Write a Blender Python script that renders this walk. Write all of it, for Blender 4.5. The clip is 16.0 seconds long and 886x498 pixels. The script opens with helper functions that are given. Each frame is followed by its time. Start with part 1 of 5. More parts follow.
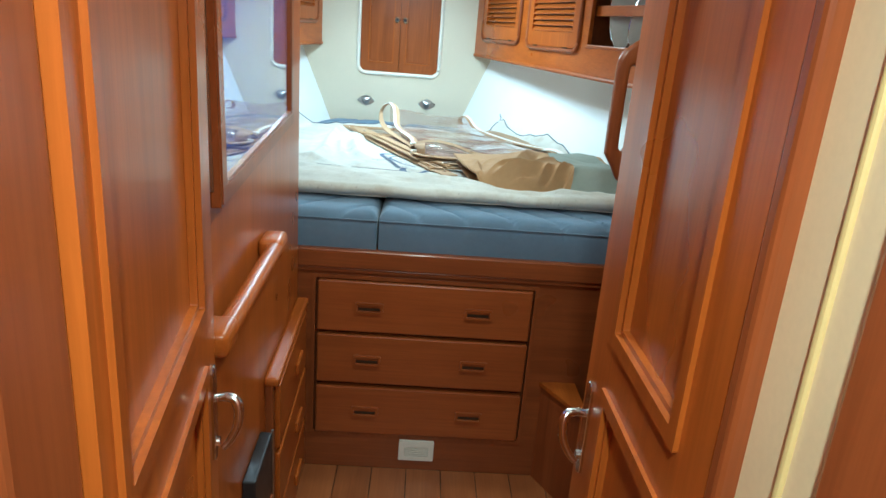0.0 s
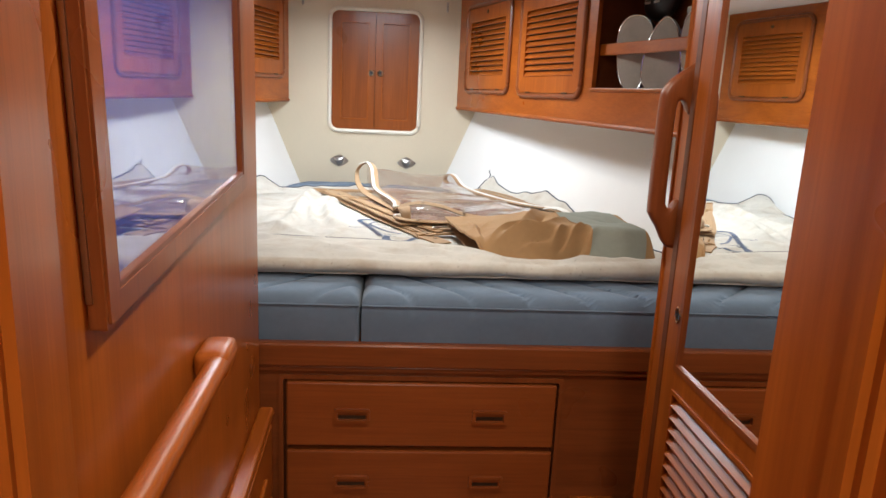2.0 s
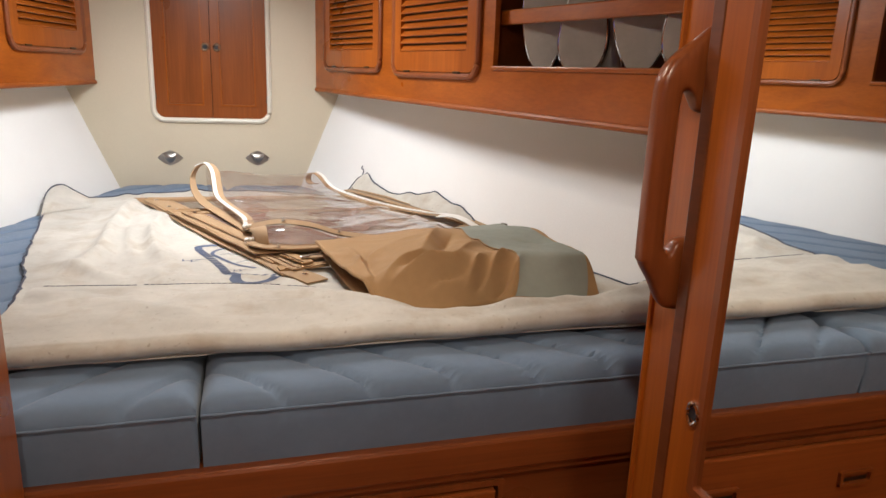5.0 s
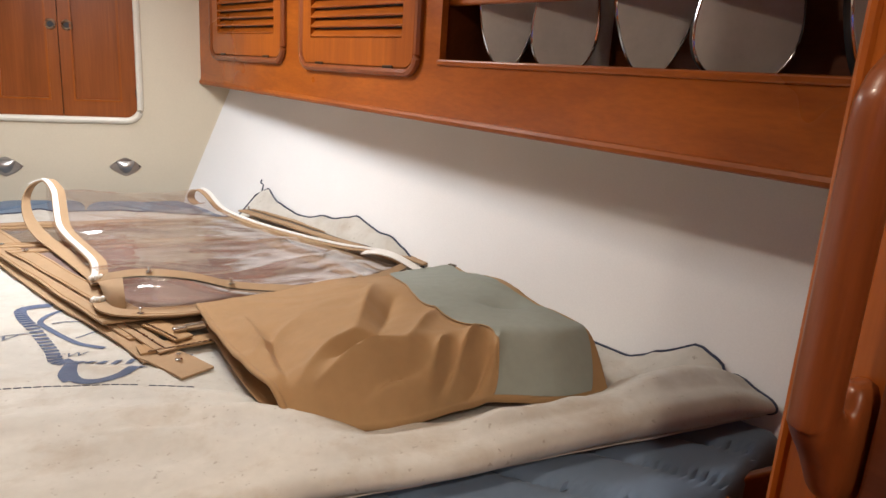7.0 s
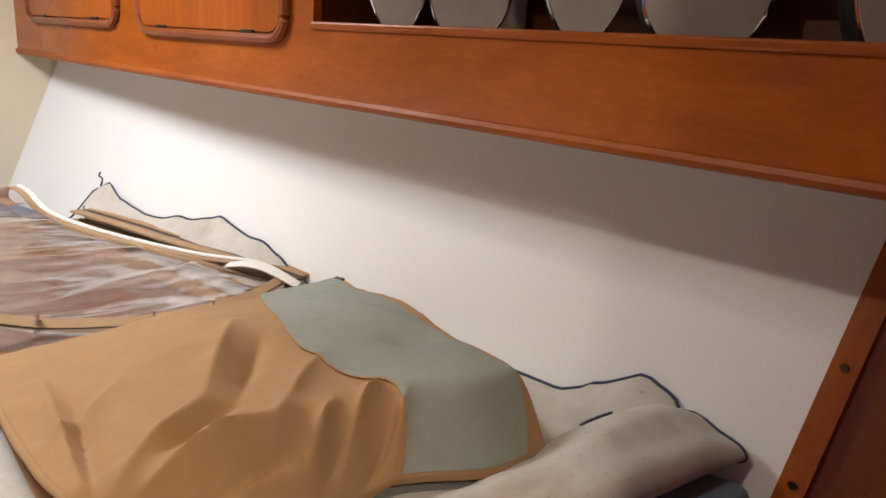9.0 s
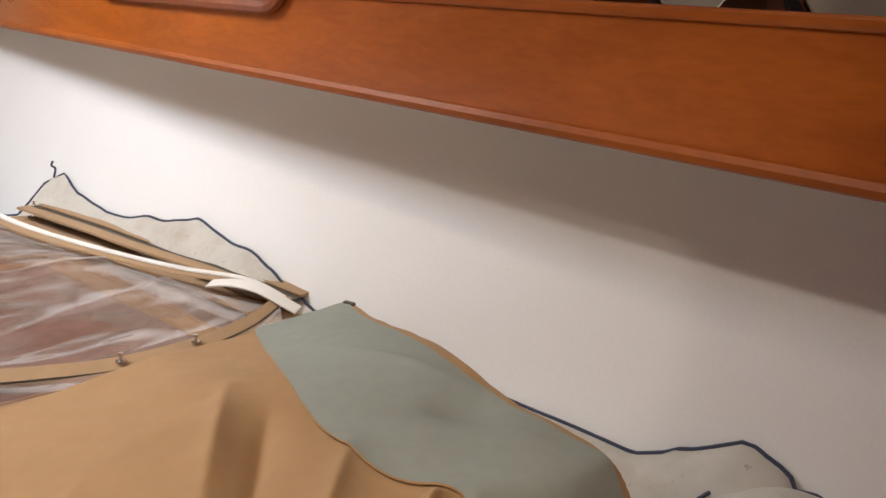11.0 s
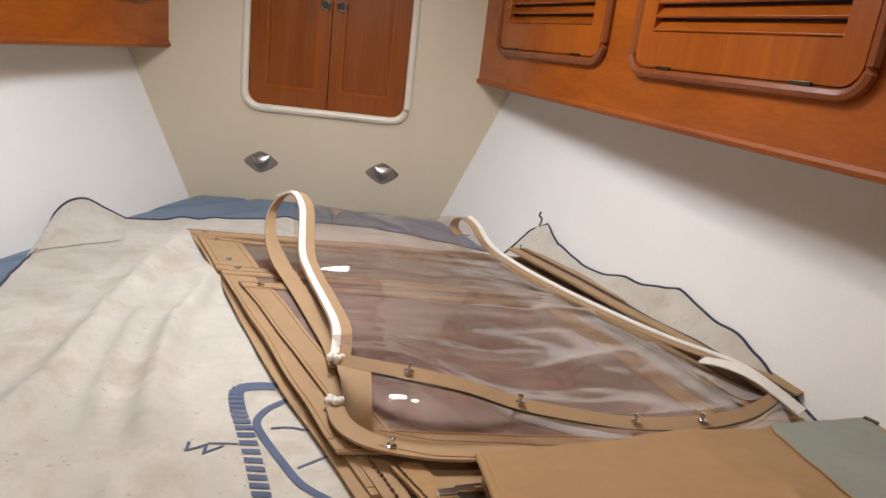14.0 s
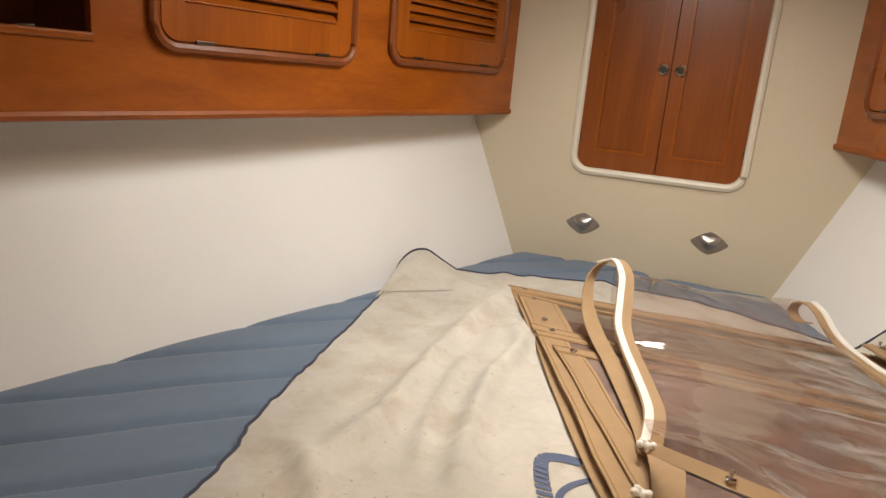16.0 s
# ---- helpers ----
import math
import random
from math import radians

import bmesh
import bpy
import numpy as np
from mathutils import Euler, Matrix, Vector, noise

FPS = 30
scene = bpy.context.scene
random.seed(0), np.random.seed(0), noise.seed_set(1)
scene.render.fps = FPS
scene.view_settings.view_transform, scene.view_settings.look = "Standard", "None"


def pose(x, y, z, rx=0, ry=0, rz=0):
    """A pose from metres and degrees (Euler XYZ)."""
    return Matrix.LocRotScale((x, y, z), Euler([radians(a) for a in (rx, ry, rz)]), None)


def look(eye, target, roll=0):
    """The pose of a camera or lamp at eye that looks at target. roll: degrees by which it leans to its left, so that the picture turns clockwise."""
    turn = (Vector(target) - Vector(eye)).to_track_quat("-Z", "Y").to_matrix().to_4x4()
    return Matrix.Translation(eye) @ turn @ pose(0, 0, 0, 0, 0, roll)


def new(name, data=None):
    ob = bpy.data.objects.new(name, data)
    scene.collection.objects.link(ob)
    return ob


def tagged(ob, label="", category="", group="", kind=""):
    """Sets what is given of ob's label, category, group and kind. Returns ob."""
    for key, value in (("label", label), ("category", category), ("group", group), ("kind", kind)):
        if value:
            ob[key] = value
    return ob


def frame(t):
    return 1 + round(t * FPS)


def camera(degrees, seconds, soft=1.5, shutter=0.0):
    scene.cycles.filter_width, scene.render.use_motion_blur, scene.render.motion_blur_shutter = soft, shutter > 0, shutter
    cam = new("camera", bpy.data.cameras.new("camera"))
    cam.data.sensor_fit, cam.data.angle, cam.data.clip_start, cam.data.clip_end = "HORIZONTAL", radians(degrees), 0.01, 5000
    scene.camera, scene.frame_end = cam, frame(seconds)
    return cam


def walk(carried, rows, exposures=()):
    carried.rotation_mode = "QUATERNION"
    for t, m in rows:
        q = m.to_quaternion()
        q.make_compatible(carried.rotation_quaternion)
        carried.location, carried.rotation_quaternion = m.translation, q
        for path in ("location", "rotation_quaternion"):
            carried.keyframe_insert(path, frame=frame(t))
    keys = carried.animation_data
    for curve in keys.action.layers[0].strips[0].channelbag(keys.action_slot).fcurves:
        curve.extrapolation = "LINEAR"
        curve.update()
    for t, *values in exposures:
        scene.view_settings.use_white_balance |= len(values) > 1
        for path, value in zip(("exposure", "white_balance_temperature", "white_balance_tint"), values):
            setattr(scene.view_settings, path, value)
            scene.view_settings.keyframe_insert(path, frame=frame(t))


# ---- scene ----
cam = camera(66.1, 16.0)
PATH = [
    (0, (0.07, -0.04, 1.534), (0.152, 1.863, 0.925), 4.5),
    (0.5, (0.031, 0.088, 1.504), (0.118, 2.006, 0.947), 4.4),
    (1, (0.024, 0.196, 1.497), (0.104, 2.132, 1.001), 3.9),
    (1.5, (0.03, 0.288, 1.479), (0.126, 2.233, 1.024), 3.3),
    (2, (0.026, 0.401, 1.469), (0.171, 2.347, 1.031), 2.7),
    (2.5, (0.016, 0.496, 1.463), (0.23, 2.437, 1.03), 2.2),
    (3, (0.003, 0.571, 1.458), (0.28, 2.503, 1.02), 2.1),
    (3.5, (-0.011, 0.664, 1.464), (0.329, 2.584, 1.018), 2.2),
    (3.7, (-0.016, 0.7, 1.469), (0.345, 2.615, 1.018), 2.2),
    (6, (0.083, 1.27, 1.494), (0.771, 3.077, 0.983), 2.5),
    (6.5, (0.091, 1.395, 1.486), (0.838, 3.181, 0.984), 2.9),
    (7, (0.114, 1.525, 1.494), (0.929, 3.282, 0.996), 3.7),
    (7.5, (0.144, 1.657, 1.502), (1.035, 3.375, 0.998), 4.0),
    (8, (0.177, 1.715, 1.49), (1.146, 3.389, 0.982), 4.4),
    (8.5, (0.213, 1.754, 1.484), (1.249, 3.385, 0.967), 4.5),
    (8.7, (0.227, 1.766, 1.478), (1.291, 3.376, 0.954), 4.3),
    (11, (0.296, 2.052, 1.481), (1.454, 3.565, 0.872), 5.4),
    (11.5, (0.252, 2.07, 1.493), (1.277, 3.675, 0.881), 6.1),
    (12, (0.192, 2.071, 1.503), (1.127, 3.733, 0.898), 6.6),
    (12.5, (0.14, 2.072, 1.495), (0.992, 3.781, 0.9), 6.5),
    (13, (0.105, 2.094, 1.49), (0.831, 3.862, 0.901), 6.3),
    (13.5, (0.088, 2.117, 1.491), (0.569, 3.973, 0.92), 6.7),
    (14, (0.064, 2.131, 1.49), (0.279, 4.038, 0.929), 6.8),
    (14.5, (0.043, 2.129, 1.497), (-0.007, 4.051, 0.943), 6.7),
    (15, (0.037, 2.135, 1.499), (-0.27, 4.037, 0.962), 6.2),
    (15.5, (0.04, 2.15, 1.5), (-0.469, 4.014, 0.986), 5.8),
    (16, (0.043, 2.15, 1.512), (-0.637, 3.963, 1.012), 5.0),
]
walk(cam, [(t, look(eye, target, roll)) for t, eye, target, roll in PATH],
     exposures=[(0.0, 1.04, 4600, -20), (1.0, 1.00, 5200, -10), (2.0, 0.76, 5950, 4), (3.5, 0.62, 6400, 8), (6.0, 0.46, 6350, 9), (8.5, 0.56, 6400, 10), (11.0, 0.46, 6300, 10), (12.5, 0.15, 6350, 10), (14.5, 0.02, 6650, 10), (16.0, 0.02, 7500, 9)])

# ---- world and light ----
world = bpy.data.worlds.new("sky")
scene.world = world
world.use_nodes = True
sky = world.node_tree.nodes.new("ShaderNodeTexSky")
sky.sky_type, sky.sun_disc, sky.sun_elevation, sky.sun_rotation = "NISHITA", False, radians(50), radians(30)
world.node_tree.links.new(sky.outputs[0], world.node_tree.nodes["Background"].inputs[0])
world.node_tree.nodes["Background"].inputs[1].default_value = 0.1

CEIL = 1.985


def area_lamp(name, m, sx, sy, watts, colour, shape="RECTANGLE", spread=168):
    data = bpy.data.lights.new(name, "AREA")
    data.shape, data.size, data.size_y, data.energy, data.color = shape, sx, sy, watts, colour
    data.spread = radians(spread)
    ob = new(name, data)
    ob.matrix_world = m
    return ob


# daylight through the overhead hatch, and the round ceiling lamps
area_lamp("hatch_daylight", pose(-0.10, 3.42, CEIL - 0.012), 0.30, 0.30, 7.6, (0.96, 0.97, 1.0))
LAMPS = ((-0.36, 3.06), (0.15, 3.22), (0.14, 2.18), (0.22, 1.28), (0.10, -0.15))
POWER = (0.1, 2.1, 2.2, 4.1, 12.0)
for k, (lx, ly) in enumerate(LAMPS):
    area_lamp("ceiling_lamp_light", pose(lx, ly, CEIL - 0.022), 0.068, 0.068, POWER[k], (1.0, 0.84, 0.67), "DISK")


# ---- materials ----
def material(name):
    mat = bpy.data.materials.new(name)
    mat.use_nodes = True
    nt = mat.node_tree
    return mat, nt, nt.nodes["Principled BSDF"]


def node(nt, kind, **values):
    n = nt.nodes.new(kind)
    for key, value in values.items():
        n.inputs[key.replace("_", " ")].default_value = value
    return n


def coords(nt, scale=(1, 1, 1), kind="Object"):
    tc = nt.nodes.new("ShaderNodeTexCoord")
    mp = nt.nodes.new("ShaderNodeMapping")
    mp.inputs["Scale"].default_value = scale
    nt.links.new(tc.outputs[kind], mp.inputs["Vector"])
    return mp.outputs[0]


def noise_tex(nt, vec, scale, detail=4.0, rough=0.55, distort=0.0):
    n = nt.nodes.new("ShaderNodeTexNoise")
    n.inputs["Scale"].default_value, n.inputs["Detail"].default_value = scale, detail
    n.inputs["Roughness"].default_value, n.inputs["Distortion"].default_value = rough, distort
    nt.links.new(vec, n.inputs["Vector"])
    return n.outputs["Fac"]


def ramp(nt, fac, stops):
    r = nt.nodes.new("ShaderNodeValToRGB")
    while len(r.color_ramp.elements) < len(stops):
        r.color_ramp.elements.new(0.5)
    for e, (at, colour) in zip(r.color_ramp.elements, stops):
        e.position, e.color = at, (*colour, 1)
    nt.links.new(fac, r.inputs[0])
    return r.outputs[0]


def mixed(nt, fac, a, b, blend="MIX"):
    m = nt.nodes.new("ShaderNodeMix")
    m.data_type, m.blend_type = "RGBA", blend
    for socket, value in ((m.inputs[0], fac), (m.inputs[6], a), (m.inputs[7], b)):
        if hasattr(value, "links"):
            nt.links.new(value, socket)
        else:
            socket.default_value = value if not isinstance(value, tuple) else (*value, 1)
    return m.outputs[2]


def bump(nt, bsdf, height, strength, distance):
    b = nt.nodes.new("ShaderNodeBump")
    b.inputs["Strength"].default_value, b.inputs["Distance"].default_value = strength, distance
    nt.links.new(height, b.inputs["Height"])
    nt.links.new(b.outputs[0], bsdf.inputs["Normal"])


def wood(name, along, light, dark, rough=0.30, coat=0.14):
    """Varnished wood with its grain along one axis."""
    mat, nt, bsdf = material(name)
    fine = [150, 150, 150]
    broad = [14, 14, 14]
    fine["xyz".index(along)], broad["xyz".index(along)] = 5, 0.9
    grain = noise_tex(nt, coords(nt, fine), 1.0, 5, 0.6)
    figure = noise_tex(nt, coords(nt, broad), 1.0, 4, 0.6, 0.8)
    blotch = noise_tex(nt, coords(nt), 2.3, 3)
    base = ramp(nt, figure, ((0.25, dark), (0.75, light)))
    lines = ramp(nt, grain, ((0.30, (0.55, 0.50, 0.48)), (0.62, (1, 1, 1))))
    col = mixed(nt, 0.38, base, lines, "MULTIPLY")
    col = mixed(nt, 0.35, col, ramp(nt, blotch, ((0.3, (0.72, 0.68, 0.66)), (0.7, (1.12, 1.1, 1.05)))), "MULTIPLY")
    info = nt.nodes.new("ShaderNodeObjectInfo")
    col = mixed(nt, 0.25, col, ramp(nt, info.outputs["Random"], ((0.0, (0.75, 0.72, 0.7)), (1.0, (1.15, 1.12, 1.1)))), "MULTIPLY")
    nt.links.new(col, bsdf.inputs["Base Color"])
    nt.links.new(ramp(nt, blotch, ((0.3, (rough - 0.05,) * 3), (0.7, (rough + 0.07,) * 3))), bsdf.inputs["Roughness"])
    bsdf.inputs["Coat Weight"].default_value, bsdf.inputs["Coat Roughness"].default_value = coat, 0.14
    bsdf.inputs["Specular IOR Level"].default_value = 0.38
    bump(nt, bsdf, grain, 0.06, 0.001)
    return mat


TEAK, TEAK_D = (0.45, 0.120, 0.012), (0.27, 0.062, 0.006)
RED, RED_D = (0.30, 0.085, 0.022), (0.19, 0.048, 0.012)
wood_v = wood("varnished_teak_upright", "z", TEAK, TEAK_D)
wood_y = wood("varnished_teak_fore_and_aft", "y", TEAK, TEAK_D)
red_v = wood("dark_mahogany_upright", "z", RED, RED_D)
red_x = wood("dark_mahogany_athwart", "x", RED, RED_D)
red_y = wood("dark_mahogany_fore_and_aft", "y", RED, RED_D)
sole_wood = wood("cabin_sole_wood", "y", (0.36, 0.13, 0.04), (0.24, 0.075, 0.02), 0.35, 0.3)
# dark bead wood; on insides its dark colour carries the shade of the recess
dark_wood = wood("dark_bead_and_shaded_inside_wood", "y", (0.20, 0.055, 0.014), (0.12, 0.032, 0.008), 0.4, 0.2)


def plain(name, colour, rough, metal=0.0, spread=0.08, scale=6.0, fine=120.0, relief=0.0, sheen=0.0):
    """A painted, moulded or metal surface with broad and fine unevenness."""
    mat, nt, bsdf = material(name)
    a = noise_tex(nt, coords(nt), scale, 4)
    b = noise_tex(nt, coords(nt), fine, 3)
    lo, hi = tuple(c * (1 - spread) for c in colour), tuple(min(1, c * (1 + spread)) for c in colour)
    col = ramp(nt, a, ((0.3, lo), (0.7, hi)))
    col = mixed(nt, 0.3, col, ramp(nt, b, ((0.3, (0.9, 0.9, 0.9)), (0.7, (1.05, 1.05, 1.05)))), "MULTIPLY")
    nt.links.new(col, bsdf.inputs["Base Color"])
    nt.links.new(ramp(nt, a, ((0.3, (max(0.02, rough * 0.85),) * 3), (0.7, (min(1, rough * 1.15),) * 3))), bsdf.inputs["Roughness"])
    bsdf.inputs["Metallic"].default_value = metal
    bsdf.inputs["Sheen Weight"].default_value = sheen
    if relief:
        bump(nt, bsdf, b, relief, 0.001)
    return mat


def cloth(name, colour, weave=900.0, spread=0.12, stain=None, relief=0.35, sheen=0.15):
    """Woven cloth: a fine weave over soft, uneven colour, with stains."""
    mat, nt, bsdf = material(name)
    broad = noise_tex(nt, coords(nt), 5.0, 5, 0.6)
    fine = noise_tex(nt, coords(nt), weave, 2)
    mid = noise_tex(nt, coords(nt), 60.0, 4)
    lo, hi = tuple(c * (1 - spread) for c in colour), tuple(min(1, c * (1 + spread)) for c in colour)
    col = ramp(nt, broad, ((0.3, lo), (0.7, hi)))
    col = mixed(nt, 0.35, col, ramp(nt, mid, ((0.3, (0.85, 0.85, 0.85)), (0.7, (1.05, 1.05, 1.05)))), "MULTIPLY")
    if stain:
        spots = noise_tex(nt, coords(nt), 9.0, 6, 0.65, 0.3)
        col = mixed(nt, ramp(nt, spots, ((0.50, (0, 0, 0)), (0.76, (0.60, 0.60, 0.60)))), col, stain)
        specks = noise_tex(nt, coords(nt), 95.0, 3, 0.6)
        col = mixed(nt, ramp(nt, specks, ((0.655, (0, 0, 0)), (0.70, (0.42, 0.42, 0.42)))), col, tuple(c * 0.55 for c in stain))
    nt.links.new(col, bsdf.inputs["Base Color"])
    bsdf.inputs["Roughness"].default_value = 0.85
    bsdf.inputs["Sheen Weight"].default_value = sheen
    m = nt.nodes.new("ShaderNodeMath")
    m.operation = "ADD"
    nt.links.new(fine, m.inputs[0])
    nt.links.new(mid, m.inputs[1])
    bump(nt, bsdf, m.outputs[0], relief, 0.0015)
    return mat


white_liner = plain("white_hull_liner", (0.83, 0.83, 0.82), 0.45, spread=0.03, scale=2.0, fine=300, relief=0.05)
cream_paint = plain("cream_laminate", (0.66, 0.58, 0.44), 0.40, spread=0.03, scale=2.5, fine=260, relief=0.05)
cream_wall = plain("cream_corridor_laminate", (0.70, 0.58, 0.36), 0.45, spread=0.05, scale=3)
tan_cream = plain("yellowed_bead", (0.52, 0.40, 0.17), 0.6, spread=0.05, scale=3)
cream_bead = plain("cream_white_bead", (0.74, 0.69, 0.58), 0.4, spread=0.04)
white_plastic = plain("white_plastic", (0.78, 0.76, 0.70), 0.35, spread=0.04)
ceiling_white = plain("ceiling_liner", (0.80, 0.78, 0.74), 0.55, spread=0.03)
chrome = plain("polished_stainless", (0.72, 0.71, 0.70), 0.16, 1.0, 0.05, 20)
dull_steel = plain("brushed_steel", (0.45, 0.43, 0.41), 0.32, 1.0, 0.08, 30)
bronze = plain("dark_bronze", (0.10, 0.08, 0.06), 0.35, 0.9, 0.15, 40)
# real black parts, and the shade behind louvre slats put in as colour
black = plain("black_plastic_and_gap_shade", (0.015, 0.015, 0.017), 0.4)
shoe_black = plain("black_leather", (0.020, 0.019, 0.019), 0.42, relief=0.2)
sole_grey = plain("grey_rubber_sole", (0.46, 0.43, 0.38), 0.42, spread=0.10, scale=14, relief=0.1)
blue_cloth = cloth("blue_quilted_cotton", (0.140, 0.200, 0.290), 1100, 0.10, relief=0.3)
towel_cloth = cloth("natural_canvas_cloth", (0.58, 0.555, 0.50), 800, 0.14, stain=(0.36, 0.27, 0.17), relief=0.45)
tan_cloth = cloth("tan_acrylic_canvas", (0.39, 0.235, 0.108), 1300, 0.10, relief=0.22, sheen=0.05)
tan_band = cloth("tan_webbing", (0.395, 0.258, 0.142), 1300, 0.10, relief=0.22, sheen=0.05)
sage_cloth = cloth("sage_green_chafe_patch", (0.29, 0.315, 0.275), 1400, 0.06, relief=0.12, sheen=0.0)
navy_thread = cloth("navy_thread", (0.035, 0.045, 0.085), 1500, 0.2)
navy_print = cloth("navy_print", (0.085, 0.115, 0.20), 900, 0.35)
zip_white = cloth("white_zip_tape", (0.82, 0.80, 0.76), 1500, 0.04)

mirror_glass, nt, bsdf = material("mirror_silver")
bsdf.inputs["Metallic"].default_value, bsdf.inputs["Roughness"].default_value = 1.0, 0.015
nt.links.new(ramp(nt, noise_tex(nt, coords(nt), 3.0), ((0, (0.86, 0.88, 0.87)), (1, (0.92, 0.93, 0.92)))), bsdf.inputs["Base Color"])


def gloss_by_angle(nt, ior):
    """How much a thin sheet mirrors: little face on, nearly all at a grazing angle, alike from both sides."""
    low = ((ior - 1) / (ior + 1)) ** 2
    lw = nt.nodes.new("ShaderNodeLayerWeight")
    lw.inputs["Blend"].default_value = 0.5
    power = nt.nodes.new("ShaderNodeMath")
    power.operation = "POWER"
    power.inputs[1].default_value = 4.0
    nt.links.new(lw.outputs["Facing"], power.inputs[0])
    scale = nt.nodes.new("ShaderNodeMath")
    scale.operation = "MULTIPLY_ADD"
    scale.inputs[1].default_value, scale.inputs[2].default_value = 1 - low, low
    nt.links.new(power.outputs[0], scale.inputs[0])
    return scale.outputs[0]


def clear_sheet(name, tint, ior, rough, haze=0.0):
    """A thin clear sheet: it lets light straight through and mirrors by its angle."""
    mat, nt, bsdf = material(name)
    out = nt.nodes["Material Output"]
    clear = node(nt, "ShaderNodeBsdfTransparent", Color=(*tint, 1))
    gloss = node(nt, "ShaderNodeBsdfGlossy", Color=(1, 1, 1, 1), Roughness=rough)
    fres = gloss_by_angle(nt, ior)
    mix = nt.nodes.new("ShaderNodeMixShader")
    nt.links.new(fres, mix.inputs[0])
    last = clear.outputs[0]
    if haze:
        milk = node(nt, "ShaderNodeBsdfDiffuse", Color=(0.62, 0.56, 0.53, 1))
        m2 = nt.nodes.new("ShaderNodeMixShader")
        nt.links.new(ramp(nt, noise_tex(nt, coords(nt), 7.0, 4), ((0.3, (haze * 0.5,) * 3), (0.7, (haze * 1.5,) * 3))), m2.inputs[0])
        nt.links.new(clear.outputs[0], m2.inputs[1])
        nt.links.new(milk.outputs[0], m2.inputs[2])
        last = m2.outputs[0]
    nt.links.new(last, mix.inputs[1])
    nt.links.new(gloss.outputs[0], mix.inputs[2])
    nt.links.new(mix.outputs[0], out.inputs["Surface"])
    nt.nodes.remove(bsdf)
    return mat


vinyl = clear_sheet("clear_window_vinyl", (0.92, 0.88, 0.86), 1.75, 0.022, 0.065)
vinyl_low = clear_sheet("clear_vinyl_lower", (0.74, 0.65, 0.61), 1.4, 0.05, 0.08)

stack_vinyl, nt, bsdf = material("stacked_tinted_vinyl")
nt.links.new(ramp(nt, noise_tex(nt, coords(nt, (1, 1.2, 1)), 5.5, 4, 0.55, 0.6), ((0.30, (0.13, 0.085, 0.072)), (0.52, (0.24, 0.17, 0.15)), (0.72, (0.36, 0.27, 0.235)))), bsdf.inputs["Base Color"])
bsdf.inputs["Roughness"].default_value = 0.16
drawer_wood = wood("drawer_mahogany", "x", (0.36, 0.098, 0.021), (0.25, 0.060, 0.012))
bead_wood = wood("worn_bead_wood", "y", TEAK, TEAK_D, 0.48, 0.0)
ring_brown = plain("browned_brass", (0.30, 0.20, 0.13), 0.28, 0.9, 0.12, 40)
cupboard_wood = wood("cupboard_mahogany", "z", (0.34, 0.098, 0.022), (0.22, 0.058, 0.012), 0.3, 0.35)

print_blue, nt, bsdf = material("blue_print_under_glass")
nt.links.new(ramp(nt, noise_tex(nt, coords(nt, (1, 3, 2)), 4.0, 4, 0.6, 1.2), ((0.3, (0.09, 0.14, 0.72)), (0.7, (0.22, 0.31, 0.92)))), bsdf.inputs["Base Color"])
bsdf.inputs["Roughness"].default_value = 0.5
picture_glass = clear_sheet("picture_glass", (0.97, 0.98, 0.98), 2.3, 0.015)


def glow(name, colour, strength):
    mat, nt, bsdf = material(name)
    bsdf.inputs["Base Color"].default_value = (*colour, 1)
    bsdf.inputs["Emission Color"].default_value = (*colour, 1)
    bsdf.inputs["Emission Strength"].default_value = strength
    return mat


hatch_pane_mat = glow("daylit_hatch_pane", (0.86, 0.94, 1.0), 6.0)
lamp_mat = glow("warm_lamp_lens", (1.0, 0.86, 0.70), 12.0)


# ---- mesh helpers ----
def link_mesh(name, bm, mat):
    me = bpy.data.meshes.new(name)
    bmesh.ops.recalc_face_normals(bm, faces=bm.faces)
    bm.to_mesh(me)
    bm.free()
    for m in (mat if isinstance(mat, (list, tuple)) else [mat]):
        me.materials.append(m)
    return new(name, me)


def part(name, bm, mat, parent, label=""):
    ob = link_mesh(name, bm, mat)
    ob.parent = parent
    if parent is not None:
        ob.matrix_parent_inverse = parent.matrix_world.inverted()
    return tagged(ob, label)


def thing(name, at, label, category, group="", kind=""):
    ob = new(name)
    ob.location = at
    ob.empty_display_size = 0.05
    ob.matrix_world = Matrix.Translation(at)
    return tagged(ob, label, category, group, kind)


def structure(name, bm, mat, label="", category=""):
    return tagged(link_mesh(name, bm, mat), label, category, "", "structure")


def smooth(ob, angle=40):
    for p in ob.data.polygons:
        p.use_smooth = True
    ob.data.set_sharp_from_angle(angle=radians(angle))
    return ob


def box(bm, x0, x1, y0, y1, z0, z1, bev=0.0, m=None, seg=2):
    made = bmesh.ops.create_cube(bm, size=1.0)
    vs = made["verts"]
    for v in vs:
        v.co = Vector(((x0 + x1) / 2 + v.co.x * (x1 - x0), (y0 + y1) / 2 + v.co.y * (y1 - y0), (z0 + z1) / 2 + v.co.z * (z1 - z0)))
    if bev:
        edges = list({e for v in vs for e in v.link_edges})
        done = bmesh.ops.bevel(bm, geom=edges, offset=bev, segments=seg, affect="EDGES", profile=0.5)
        vs = list({v for f in done["faces"] for v in f.verts} | {v for v in vs if v.is_valid})
    if m is not None:
        bmesh.ops.transform(bm, matrix=m, verts=vs)
    return vs


